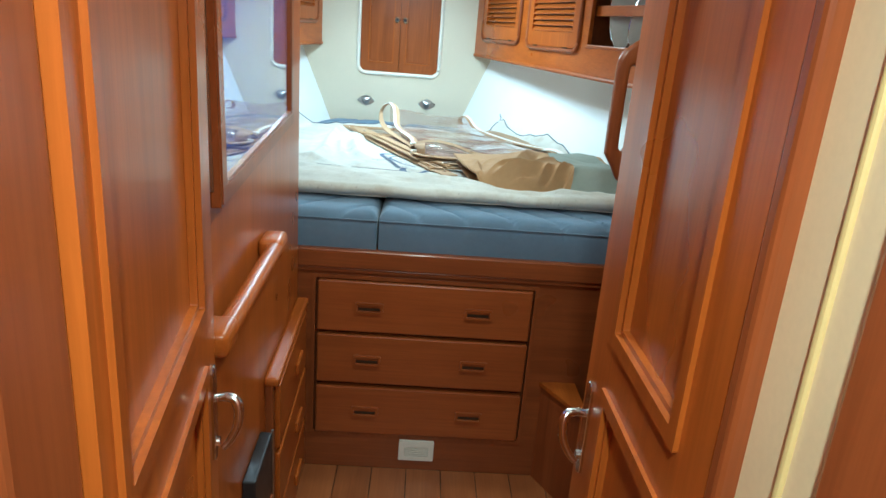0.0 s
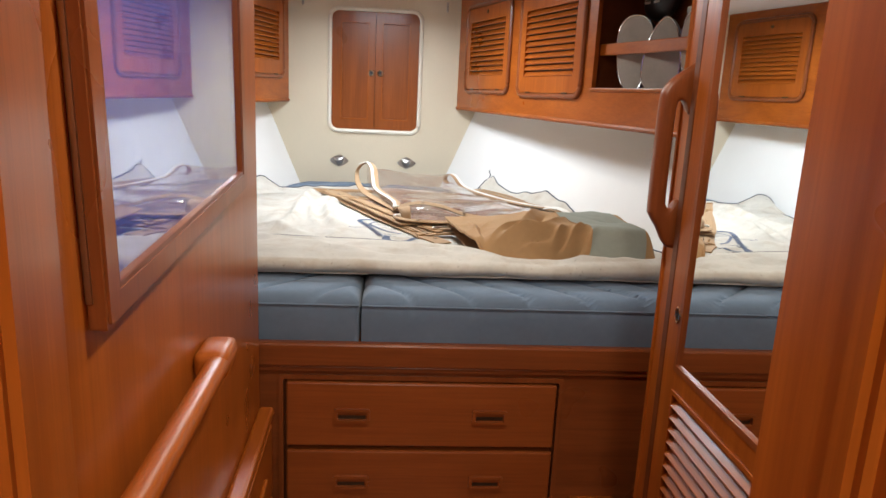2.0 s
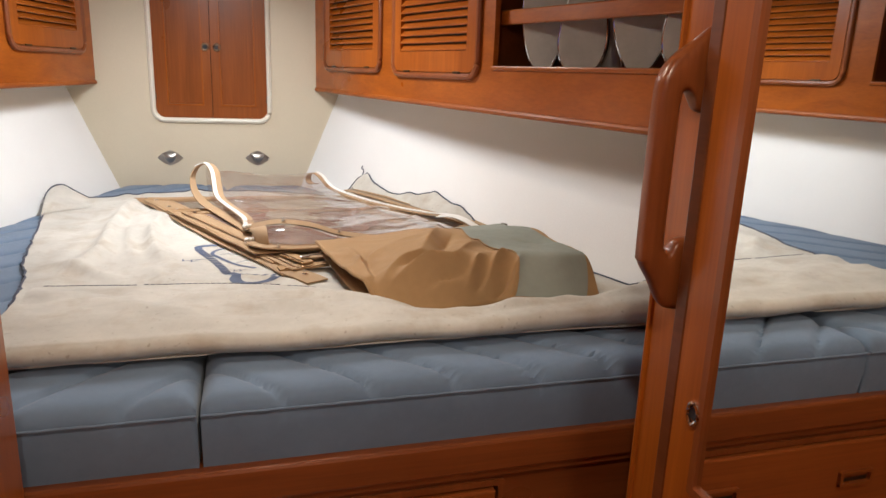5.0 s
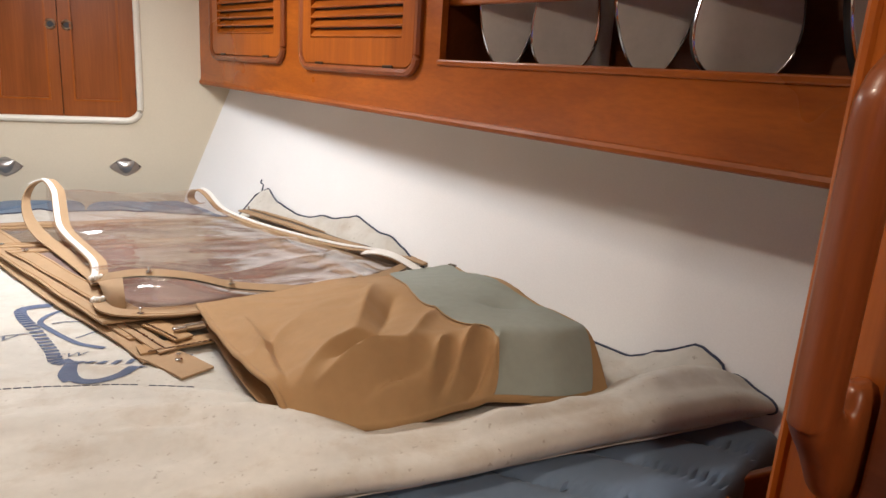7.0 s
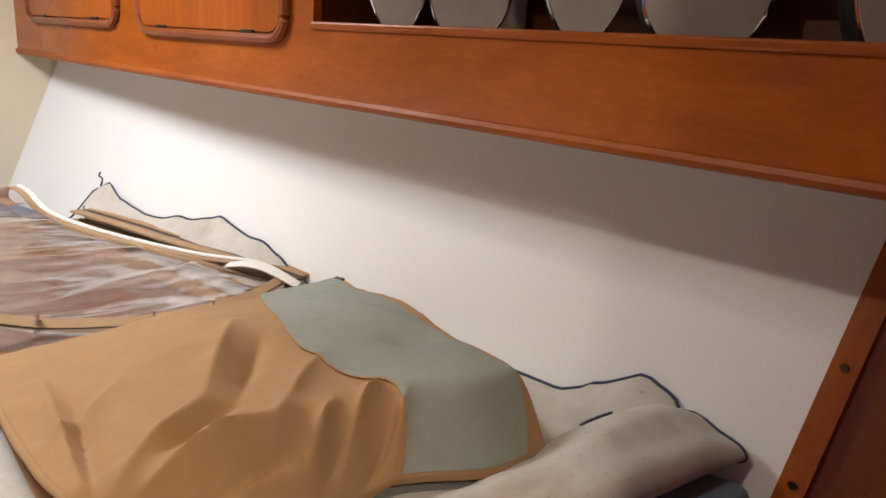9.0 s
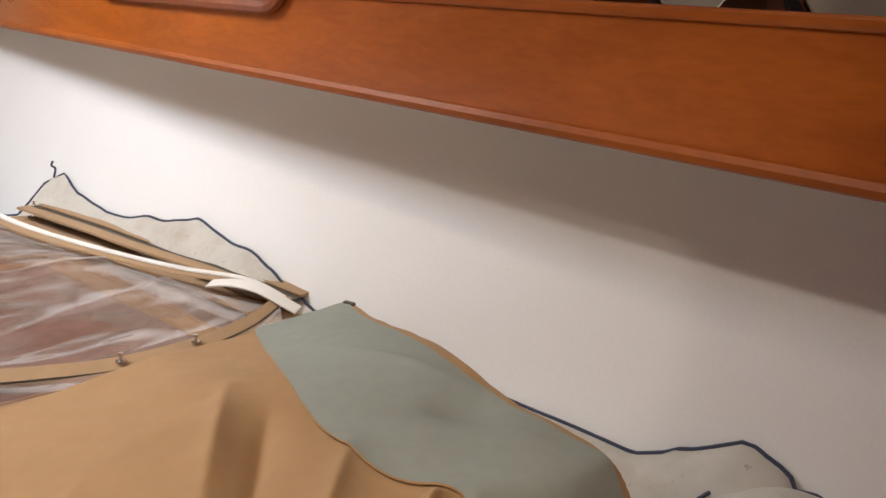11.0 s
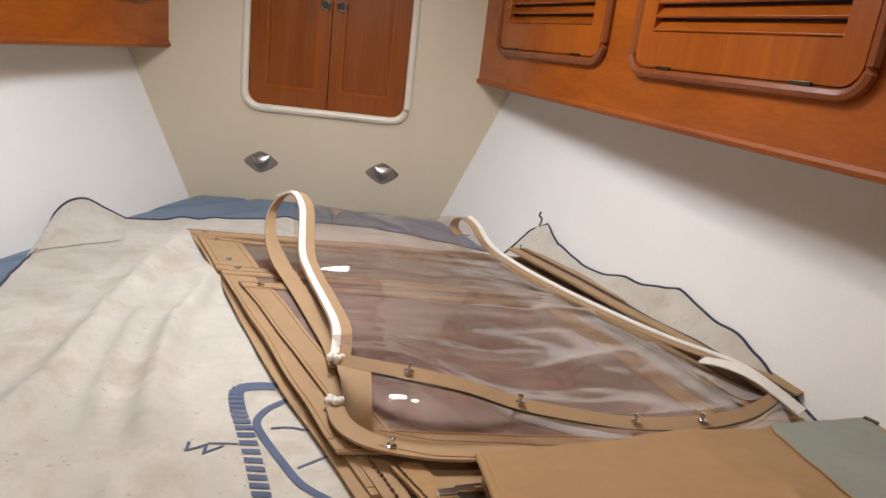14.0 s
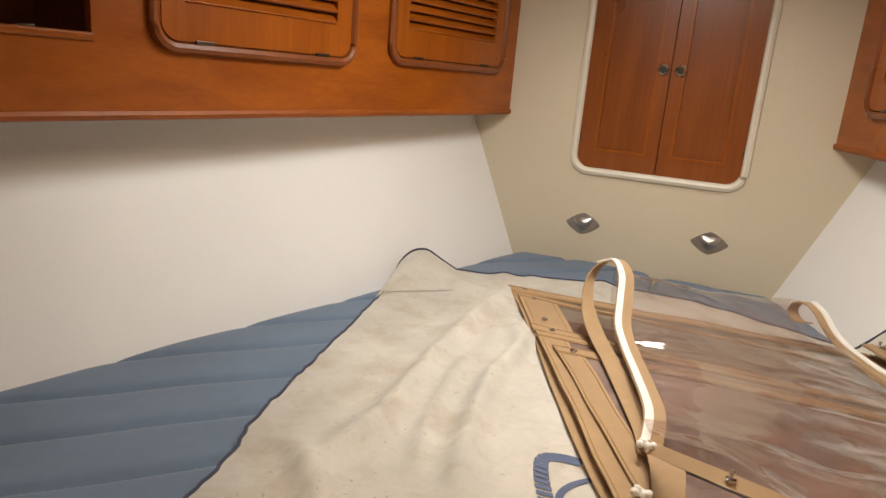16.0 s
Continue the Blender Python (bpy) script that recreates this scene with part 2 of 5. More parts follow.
def boxed(x0, x1, y0, y1, z0, z1, bev=0.0, m=None):
    bm = bmesh.new()
    box(bm, x0, x1, y0, y1, z0, z1, bev, m)
    return bm


def holed(bm, us, ws, skip, y0, y1, m=None):
    """An upright slab in local u (x), depth (y), w (z) on a grid of cells, without the cells in skip."""
    made = {}

    def vert(i, j, y):
        if (i, j, y) not in made:
            made[i, j, y] = bm.verts.new((us[i], y, ws[j]))
        return made[i, j, y]

    full = {(i, j) for i in range(len(us) - 1) for j in range(len(ws) - 1)} - set(skip)
    for i, j in full:
        for y in (y0, y1):
            bm.faces.new([vert(a, b, y) for a, b in ((i, j), (i + 1, j), (i + 1, j + 1), (i, j + 1))])
        for (di, dj), (a, b) in {(-1, 0): ((i, j), (i, j + 1)), (1, 0): ((i + 1, j), (i + 1, j + 1)), (0, -1): ((i, j), (i + 1, j)), (0, 1): ((i, j + 1), (i + 1, j + 1))}.items():
            if (i + di, j + dj) not in full:
                bm.faces.new([vert(*a, y0), vert(*b, y0), vert(*b, y1), vert(*a, y1)])
    if m is not None:
        bmesh.ops.transform(bm, matrix=m, verts=list(made.values()))


def roundrect(cx, cz, w, h, r, n=6):
    pts = []
    for sx, sz, a0 in ((1, 1, 0), (-1, 1, 90), (-1, -1, 180), (1, -1, 270)):
        for k in range(n):
            a = radians(a0 + 90 * k / (n - 1))
            pts.append((cx + sx * (w / 2 - r) + r * math.cos(a), cz + sz * (h / 2 - r) + r * math.sin(a)))
    return pts


def ring(bm, outer, inner, y0, y1, m=None):
    """A flat ring between two loops (x, z) of as many points, from depth y0 to y1."""
    n = len(outer)
    rows = [[bm.verts.new((p[0], y, p[1])) for p in loop] for loop in (outer, inner) for y in (y0, y1)]
    o0, o1, i0, i1 = rows
    for k in range(n):
        l = (k + 1) % n
        for a, b in ((o0, i0), (o1, i1), (o0, o1), (i0, i1)):
            bm.faces.new((a[k], a[l], b[l], b[k]))
    if m is not None:
        bmesh.ops.transform(bm, matrix=m, verts=sum(rows, []))


def plate(bm, loop, y0, y1, m=None, inset=0.0):
    """A flat plate with the outline loop (x, z), from depth y0 to y1 (its face at y1, edges eased by inset)."""
    cx, cz = sum(p[0] for p in loop) / len(loop), sum(p[1] for p in loop) / len(loop)
    rows = [[bm.verts.new((p[0], y0, p[1])) for p in loop]]
    if inset:
        d = 1 if y1 > y0 else -1
        rows.append([bm.verts.new((p[0], y1 - d * inset, p[1])) for p in loop])
        half = max(abs(p[0] - cx) + abs(p[1] - cz) for p in loop)
        f = 1 - inset / half * 1.4
        rows.append([bm.verts.new((cx + (p[0] - cx) * f, y1, cz + (p[1] - cz) * f)) for p in loop])
    else:
        rows.append([bm.verts.new((p[0], y1, p[1])) for p in loop])
    n = len(loop)
    for a, b in zip(rows, rows[1:]):
        for k in range(n):
            bm.faces.new((a[k], a[(k + 1) % n], b[(k + 1) % n], b[k]))
    bm.faces.new(rows[0])
    bm.faces.new(rows[-1])
    if m is not None:
        bmesh.ops.transform(bm, matrix=m, verts=sum(rows, []))


def tube(bm, pts, radius, closed=False, seg=8, flat=1.0, m=None):
    """A round (or, with flat, oval) rod along points."""
    pts = [Vector(p) for p in pts]
    n = len(pts)
    rings, made = [], []
    up = Vector((0, 0, 1))
    for k, p in enumerate(pts):
        a, b = (pts[k - 1] if closed or k else p), (pts[(k + 1) % n] if closed or k < n - 1 else p)
        t = (b - a).normalized()
        side = t.cross(up)
        if side.length < 0.2:
            side = t.cross(Vector((1, 0, 0)))
        side.normalize()
        top = side.cross(t)
        r = radius[k] if isinstance(radius, (list, tuple)) else radius
        ringv = [bm.verts.new(p + side * (r * math.cos(2 * math.pi * j / seg)) + top * (r * flat * math.sin(2 * math.pi * j / seg))) for j in range(seg)]
        rings.append(ringv)
        made += ringv
    for k in range(n if closed else n - 1):
        a, b = rings[k], rings[(k + 1) % n]
        for j in range(seg):
            bm.faces.new((a[j], a[(j + 1) % seg], b[(j + 1) % seg], b[j]))
    if not closed:
        bm.faces.new(rings[0])
        bm.faces.new(rings[-1])
    if m is not None:
        bmesh.ops.transform(bm, matrix=m, verts=made)


def spline(pts, n=8, closed=False):
    """Points of a smooth curve through pts."""
    pts = [Vector(p) for p in pts]
    out = []
    count = len(pts)
    for k in range(count if closed else count - 1):
        p0 = pts[k - 1] if closed or k else pts[k]
        p1, p2 = pts[k], pts[(k + 1) % count]
        p3 = pts[(k + 2) % count] if closed or k + 2 < count else p2
        for j in range(n):
            t = j / n
            out.append(0.5 * ((2 * p1) + (p2 - p0) * t + (2 * p0 - 5 * p1 + 4 * p2 - p3) * t * t + (3 * p1 - p0 - 3 * p2 + p3) * t ** 3))
    if not closed:
        out.append(pts[-1])
    return out


def disc(bm, m, r, depth, seg=16):
    """A short round plug along local y, its face at y=0, at the pose m."""
    made = bmesh.ops.create_cone(bm, cap_ends=True, segments=seg, radius1=r, radius2=r * 0.92, depth=depth)
    bmesh.ops.transform(bm, matrix=m @ pose(0, 0, 0, 90, 0, 0), verts=made["verts"])


def surface(bm, f, nu, nv, closed_u=False):
    """A grid of f(u, v), u and v from 0 to 1."""
    g = [[bm.verts.new(f(i / nu, j / nv)) for j in range(nv + 1)] for i in range(nu + (0 if closed_u else 1))]
    for i in range(nu):
        a, b = g[i], g[(i + 1) % len(g)]
        for j in range(nv):
            bm.faces.new((a[j], b[j], b[j + 1], a[j + 1]))
    return g


def sheet(bm, f, nu, nv, thick):
    """A grid of f(u, v) with a thickness downwards."""
    top = surface(bm, f, nu, nv)
    low = [[bm.verts.new(v.co - Vector((0, 0, thick))) for v in row] for row in top]
    for i in range(nu):
        for j in range(nv):
            bm.faces.new((low[i][j], low[i][j + 1], low[i + 1][j + 1], low[i + 1][j]))
    for i in range(nu):
        for j in (0, nv):
            bm.faces.new((top[i][j], top[i + 1][j], low[i + 1][j], low[i][j]))
    for j in range(nv):
        for i in (0, nu):
            bm.faces.new((top[i][j], top[i][j + 1], low[i][j + 1], low[i][j]))


def lerp(a, b, t):
    return a + (b - a) * t


def table(rows, t):
    """Straight-line reading of a table of (t, value)."""
    if t <= rows[0][0]:
        return rows[0][1]
    for (t0, a), (t1, b) in zip(rows, rows[1:]):
        if t <= t1:
            return lerp(a, b, (t - t0) / (t1 - t0))
    return rows[-1][1]


def wave(x, y, scale, seed=0.0):
    return noise.noise(Vector((x * scale, y * scale, seed)))



def at(path, t):
    s = t * (len(path) - 1)
    k = min(len(path) - 2, int(s))
    return path[k].lerp(path[k + 1], s - k)


# ---- the hull, bulkheads, floor and ceiling ----
YB, YF = 4.29, 2.09          # forward bulkhead, front of the berth
BED_Z, PAD_Z = 0.833, 0.965  # top of the berth rim, top of the cushions


def hull_r(y, z):
    d = YB - y
    return 0.285 + 0.38 * d + 0.042 * math.sin(math.pi * min(max(d / 2.12, 0), 1)) + 0.415 * (z - 0.965)


def hull_l(y, z):
    return -0.517 - 0.313 * (YB - y) - 0.415 * (z - 0.965)


def hull_panel(name, side, y0, y1, z0, z1, mat, label, out=0.0):
    bm = bmesh.new()
    s = 1 if side == hull_r else -1
    n = 24
    rows = [[[bm.verts.new((side(lerp(y0, y1, k / n), z) + s * (out + d), lerp(y0, y1, k / n), z)) for z in (z0, z1)] for k in range(n + 1)] for d in (0.0, 0.02)]
    for k in range(n):
        for r in rows:
            bm.faces.new((r[k][0], r[k + 1][0], r[k + 1][1], r[k][1]))
        for j in (0, 1):
            bm.faces.new((rows[0][k][j], rows[0][k + 1][j], rows[1][k + 1][j], rows[1][k][j]))
    for k in (0, n):
        bm.faces.new((rows[0][k][0], rows[0][k][1], rows[1][k][1], rows[1][k][0]))
    return structure(name, bm, mat, label, "wall")


hull_panel("wall_hull_starboard", hull_r, 2.17, YB, 0.0, CEIL, white_liner, "smooth white sloping hull liner beside the berth")
hull_panel("wall_hull_port", hull_l, 2.04, YB, 0.0, CEIL, white_liner, "smooth white sloping hull liner beside the berth")
hull_panel("wall_hull_starboard_aft", hull_r, 1.92, 2.17, 0.0, CEIL, red_v, "dark varnished wood panel aft of the hull liner", 0.004)

bm = bmesh.new()
HX0, HX1, HZ0, HZ1 = -0.348, 0.140, 1.260, 1.902
bm_w = [-1.3, HX0 + 0.005, HX1 - 0.005, 1.2]
holed(bm, bm_w, [0.0, HZ0 + 0.005, HZ1 - 0.005, CEIL], {(1, 1)}, YB, YB + 0.03)
structure("wall_forward", bm, cream_paint, "cream laminate bulkhead ahead of the berth", "wall")

structure("ceiling", boxed(-1.9, 1.9, -1.2, 4.6, CEIL, CEIL + 0.04), ceiling_white, "white lined cabin ceiling", "ceiling")
floor = structure("floor", boxed(-1.4, 1.4, -1.2, 2.4, -0.05, -0.006), black, "varnished wooden cabin floor", "floor")


def wall_x(y):
    """The face of the port partition."""
    return -0.304 + 0.0325 * (2.05 - y)


LWALL = Matrix(((math.cos(radians(91.86)), -math.sin(radians(91.86)), 0, wall_x(0.0)), (math.sin(radians(91.86)), math.cos(radians(91.86)), 0, 0), (0, 0, 1, 0), (0, 0, 0, 1)))
# local x runs forward along the partition, local -y stands proud into the passage

structure("wall_port", boxed(0.34, 2.045, 0.0, 0.03, 0.0, CEIL, 0.004, LWALL), wood_v, "varnished teak partition along the passage", "wall")
structure("wall_port_end", boxed(-1.6, -0.33, 2.01, 2.04, 0.0, CEIL), red_v, "varnished wood panel behind the partition", "wall")
structure("wall_starboard", boxed(0.665, 0.69, 0.40, 1.90, 0.0, CEIL), red_v, "dark varnished wood side of the hanging locker", "wall")
structure("wall_starboard_end", boxed(0.69, 1.6, 1.89, 1.915, 0.0, CEIL), red_v, "varnished wood panel at the locker end", "wall")
structure("wall_aft", boxed(-1.2, 1.4, -1.12, -1.09, 0.0, CEIL), wood_v, "varnished teak wall behind the passage", "wall")
structure("wall_passage_port", boxed(-0.50, -0.165, -1.1, 0.30, 0.0, CEIL), red_v, "dark varnished wood wall of the passage", "wall")
structure("wall_passage_starboard", boxed(0.375, 0.70, -1.1, 0.50, 0.0, CEIL), cream_wall, "cream wall of the passage", "wall")


def upright_trim(name, x0, x1, y0, y1, mat, label, bev=0.006):
    return structure(name, boxed(x0, x1, y0, y1, 0.0, CEIL - 0.002, bev), mat, label, "trim")


upright_trim("trim_door_post_starboard", 0.356, 0.44, 0.476, 0.498, red_v, "dark mahogany door post")
upright_trim("trim_passage_post_starboard", 0.366, 0.41, -0.9, 0.368, red_v, "dark mahogany post beside the cream wall")
upright_trim("trim_cream_bead", 0.370, 0.38, 0.412, 0.420, tan_cream, "cream bead on the passage wall", 0.003)
upright_trim("trim_door_post_port", -0.24, -0.158, 0.300, 0.385, red_v, "dark mahogany door post")
upright_trim("trim_passage_post_port", -0.20, -0.150, 0.215, 0.262, red_v, "dark varnished post beside the doorway")

# ---- the berth base ----
base = thing("berth", (0.12, YF + 0.4, 0.0), "mahogany berth base with three wide drawers", "berth")
bm = bmesh.new()
DX0, DX1 = -0.262, 0.494
holed(bm, [-1.5, DX0, DX1, 1.3], [0.0, 0.133, 0.740, 0.790], {(1, 1)}, YF, YF + 0.025)
part("front_panel", bm, red_x, base)
part("platform", boxed(-1.6, 1.4, YF + 0.02, YB - 0.005, 0.80, 0.826), red_x, base)
bm = bmesh.new()
box(bm, -1.5, 1.3, YF - 0.018, YF + 0.03, 0.768, BED_Z, 0.006)
box(bm, -1.5, 1.3, YF - 0.010, YF, 0.752, 0.768, 0.003)
part("rim", bm, red_x, base, "moulded mahogany rim under the cushions")
bm = bmesh.new()
ring(bm, roundrect((DX0 + DX1) / 2, 0.4365, DX1 - DX0 + 0.004, 0.611, 0.006, 3), roundrect((DX0 + DX1) / 2, 0.4365, DX1 - DX0 - 0.022, 0.585, 0.006, 3), YF - 0.006, YF + 0.012)
part("drawer_surround", bm, red_v, base)
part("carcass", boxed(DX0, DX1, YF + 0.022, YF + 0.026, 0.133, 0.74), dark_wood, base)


def pull(parent, x, z, m=None, w=0.094, h=0.038, along=red_x):
    """A flush rectangular wooden finger pull with a lip; a dark bar stands in for its shaded hollow."""
    m = m or Matrix.Identity(4)
    bm = bmesh.new()
    ring(bm, roundrect(x, z, w, h, 0.005, 3), roundrect(x, z, w - 0.016, h - 0.014, 0.004, 3), -0.009, 0.001, m)
    box(bm, x - w / 2 + 0.010, x + w / 2 - 0.010, -0.001, 0.0006, z + h / 2 - 0.019, z + h / 2 - 0.011, 0, m)
    p = part("pull", bm, drawer_wood, parent, "mahogany finger pull")
    # thin dark bar: the hollow's shade as colour, nothing is cut in
    bm = bmesh.new()
    box(bm, x - w / 2 + 0.011, x + w / 2 - 0.011, -0.0012, 0.0, z - h / 2 + 0.009, z + h / 2 - 0.019, 0, m)
    part("recess_shade", bm, bronze, p)


for z0, z1 in ((0.147, 0.330), (0.347, 0.528), (0.542, 0.724)):
    bm = bmesh.new()
    box(bm, -0.243, 0.476, YF - 0.014, YF + 0.02, z0, z1, 0.005)
    d = part("drawer", bm, drawer_wood, base)
    for px in (-0.070, 0.297):
        pull(d, px, (z0 + z1) / 2 + 0.0, pose(0, YF - 0.0145, 0))

vent = thing("air_vent", (0.121, YF, 0.045), "small white plastic louvred air vent low in the berth front", "vent")
bm = bmesh.new()
ring(bm, roundrect(0.121, 0.083, 0.126, 0.080, 0.004, 3), roundrect(0.121, 0.080, 0.088, 0.040, 0.003, 3), YF - 0.010, YF)
part("frame", bm, white_plastic, vent)
part("backing", boxed(0.077, 0.165, YF - 0.003, YF - 0.0005, 0.060, 0.100), sole_grey, vent)
for k in range(5):
    part("slat", boxed(0.076, 0.166, YF - 0.009, YF - 0.003, 0.0625 + 0.008 * k, 0.0665 + 0.008 * k), white_plastic, vent)

# triangular step between berth front and locker
step = thing("corner_step", (0.60, 2.02, 0.0), "triangular wooden corner step against the berth front", "step")
bm = bmesh.new()
tri = ((0.548, YF - 0.001), (0.660, YF - 0.001), (0.660, 1.87))
lo, hi = [bm.verts.new((x, y, 0.0)) for x, y in tri], [bm.verts.new((x, y, 0.372)) for x, y in tri]
for k in range(3):
    bm.faces.new((lo[k], lo[(k + 1) % 3], hi[(k + 1) % 3], hi[k]))
bm.faces.new(hi)
bm.faces.new(lo)
part("body", bm, red_v, step)
bm = bmesh.new()
tri = ((0.536, YF - 0.001), (0.662, YF - 0.001), (0.662, 1.848))
lo, hi = [bm.verts.new((x, y, 0.3722)) for x, y in tri], [bm.verts.new((x, y, 0.388)) for x, y in tri]
for k in range(3):
    bm.faces.new((lo[k], lo[(k + 1) % 3], hi[(k + 1) % 3], hi[k]))
bm.faces.new(hi)
bm.faces.new(lo)
part("tread", bm, wood_y, step)

# ---- cushions ----


def seam(c, pitch, width):
    d = abs((c / pitch + 0.5) % 1.0 - 0.5) * pitch
    return math.exp(-d / width)


def cushion(name, xa, xb, side, label):
    """A quilted cushion with diagonal channels: xa and xb give its edges at y."""
    ob = thing(name, ((xa(3.0) + xb(3.0)) / 2, 3.0, BED_Z), label, "mattress", "berth cushions")

    def top(u, v):
        y = lerp(YF + 0.004, YB - 0.006, v)
        x = lerp(xa(y), xb(y), u)
        edge = min((y - YF), (x - xa(y)), (xb(y) - x), (YB - y)) if side else min((y - YF), (x - xa(y)), (xb(y) - x))
        drop = 0.026 * math.exp(-max(edge, 0) / 0.013)
        c = y + x - 2.335 if side else y - x - 3.53
        dip = 0.018 * seam(c, 0.158 if side else 0.180, 0.008)
        return Vector((x, y, PAD_Z + 0.002 - drop - dip + 0.004 * wave(x, y, 5)))

    bm = bmesh.new()
    g = surface(bm, top, 130, 240)
    rows = [[g[i][0] for i in range(131)], [g[130][j] for j in range(241)], [g[i][240] for i in range(130, -1, -1)], [g[0][j] for j in range(240, -1, -1)]]
    loop = [v for row in rows for v in row[:-1]]
    below = [bm.verts.new((v.co.x, v.co.y - (0.004 if k < 130 else 0), 0.93 + 0.001 * wave(v.co.x, v.co.y, 20))) for k, v in enumerate(loop)]
    mid = [bm.verts.new((v.co.x, v.co.y - (0.008 + 0.003 * wave(v.co.x, 0, 9)) * (k < 130), 0.89)) for k, v in enumerate(loop)]
    low = [bm.verts.new((v.co.x, v.co.y + 0.002 * (k < 130), BED_Z - 0.004)) for k, v in enumerate(loop)]
    for a, b in ((loop, below), (below, mid), (mid, low)):
        for k in range(len(a)):
            l = (k + 1) % len(a)
            bm.faces.new((a[k], a[l], b[l], b[k]))
    smooth(part("cover", bm, blue_cloth, ob), 60)
    bm = bmesh.new()
    tube(bm, [(lerp(xa(YF), xb(YF), k / 60), YF - 0.006, 0.934 + 0.0012 * wave(k, 0, 0.7)) for k in range(61)], 0.0022, seg=6)
    smooth(part("piping", bm, blue_cloth, ob))
    return ob


cushion("berth_cushion", lambda y: -0.051, lambda y: min(hull_r(y, 0.95) - 0.006, 0.81 + (y - YF) * 2.2), True, "blue quilted berth cushion along the hull")
cushion("berth_cushion", lambda y: hull_l(y, 0.95) + 0.006, lambda y: -0.058, False, "blue quilted berth cushion beside the partition")

# small open wooden tray at the corner of the berth
tray = thing("corner_tray", (0.98, 2.04, 0.83), "small open wooden tray at the berth corner", "tray")
for x0, x1, y0, y1 in ((0.835, 0.850, 1.93, 2.15), (0.851, 1.09, 2.135, 2.15)):
    part("side", boxed(x0, x1, y0, y1, 0.834, 0.950, 0.004), red_y, tray)
part("bottom", boxed(0.851, 1.10, 1.93, 2.134, 0.834, 0.850), dark_wood, tray)
bm = bmesh.new()
vs = [bm.verts.new((hull_r(y, z) - d, y, z)) for d in (0.001, 0.012) for y, z in ((2.150, 0.93), (2.182, 0.93), (2.182, CEIL - 0.03), (2.150, CEIL - 0.03))]
for f in ((0, 1, 2, 3), (4, 5, 6, 7), (0, 1, 5, 4), (1, 2, 6, 5), (2, 3, 7, 6), (3, 0, 4, 7)):
    bm.faces.new([vs[k] for k in f])
trim = structure("trim_hull_edge", bm, wood_v, "screwed teak trim strip on the hull liner edge", "trim")
for z in (0.975, 1.13, 1.29, 1.44):
    bm = bmesh.new()
    disc(bm, Matrix.Translation((hull_r(2.166, z) - 0.0125, 2.166, z)) @ pose(0, 0, 0, 0, 0, -90), 0.006, 0.003, 10)
    part("screw", bm, bronze, trim)

# ---- the cupboard in the forward bulkhead ----
hatch = thing("bulkhead_cupboard", (-0.106, YB, HZ0), "two-door teak cupboard set in a white bead in the bulkhead", "cupboard")
hcx, hcz, hw, hh = (HX0 + HX1) / 2, (HZ0 + HZ1) / 2, HX1 - HX0, HZ1 - HZ0
bm = bmesh.new()
tube(bm, [(x, YB - 0.004, z) for x, z in roundrect(hcx, hcz, hw + 0.008, hh + 0.008, 0.050, 9)], 0.0115, True, 8)
smooth(part("bead", bm, cream_bead, hatch, "white moulded bead"))
bm = bmesh.new()
ring(bm, roundrect(hcx, hcz, hw + 0.05, hh + 0.05, 0.06, 9), roundrect(hcx, hcz, hw - 0.012, hh - 0.012, 0.042, 9), YB - 0.002, YB + 0.028)
part("opening_frame", bm, cream_paint, hatch)
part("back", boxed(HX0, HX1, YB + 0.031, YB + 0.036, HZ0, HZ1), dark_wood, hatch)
for s, x0, x1 in ((-1, HX0 + 0.006, hcx - 0.0015), (1, hcx + 0.0015, HX1 - 0.006)):
    bm = bmesh.new()
    z0, z1 = HZ0 + 0.006, HZ1 - 0.006
    wside, wmid = 0.050, 0.034
    ia, ib = (x0 + wside, x1 - wmid) if s < 0 else (x0 + wmid, x1 - wside)
    holed(bm, [x0, ia, ib, x1], [z0, z0 + 0.055, z1 - 0.055, z1], {(1, 1)}, YB + 0.004, YB + 0.026)
    d = part("door", bm, cupboard_wood, hatch)
    part("panel", boxed(ia - 0.001, ib + 0.001, YB + 0.017, YB + 0.022, z0 + 0.054, z1 - 0.054), cupboard_wood, d)
    bm = bmesh.new()
    ring(bm, roundrect((ia + ib) / 2, (z0 + z1) / 2, ib - ia + 0.002, z1 - z0 - 0.108, 0.003, 3), roundrect((ia + ib) / 2, (z0 + z1) / 2, ib - ia - 0.012, z1 - z0 - 0.122, 0.003, 3), YB + 0.001, YB + 0.018)
    part("moulding", bm, wood_v, d)
    kx = -0.126 if s < 0 else -0.076
    bm = bmesh.new()
    tube(bm, [(kx + 0.014 * math.cos(a), YB + 0.004, 1.574 + 0.014 * math.sin(a)) for a in np.linspace(0, 2 * math.pi, 20, endpoint=False)], 0.0048, True, 8)
    k = smooth(part("ring_pull", bm, ring_brown, d, "browned brass ring pull"))
    bm = bmesh.new()
    disc(bm, pose(kx, YB + 0.0045, 1.574), 0.0125, 0.003)
    part("cup", bm, black, k)
for x in (HX0 + 0.008, HX1 - 0.008):
    for z in (1.34, 1.80):
        part("hinge", boxed(x - 0.003, x + 0.003, YB - 0.001, YB + 0.006, z, z + 0.03), bronze, hatch)


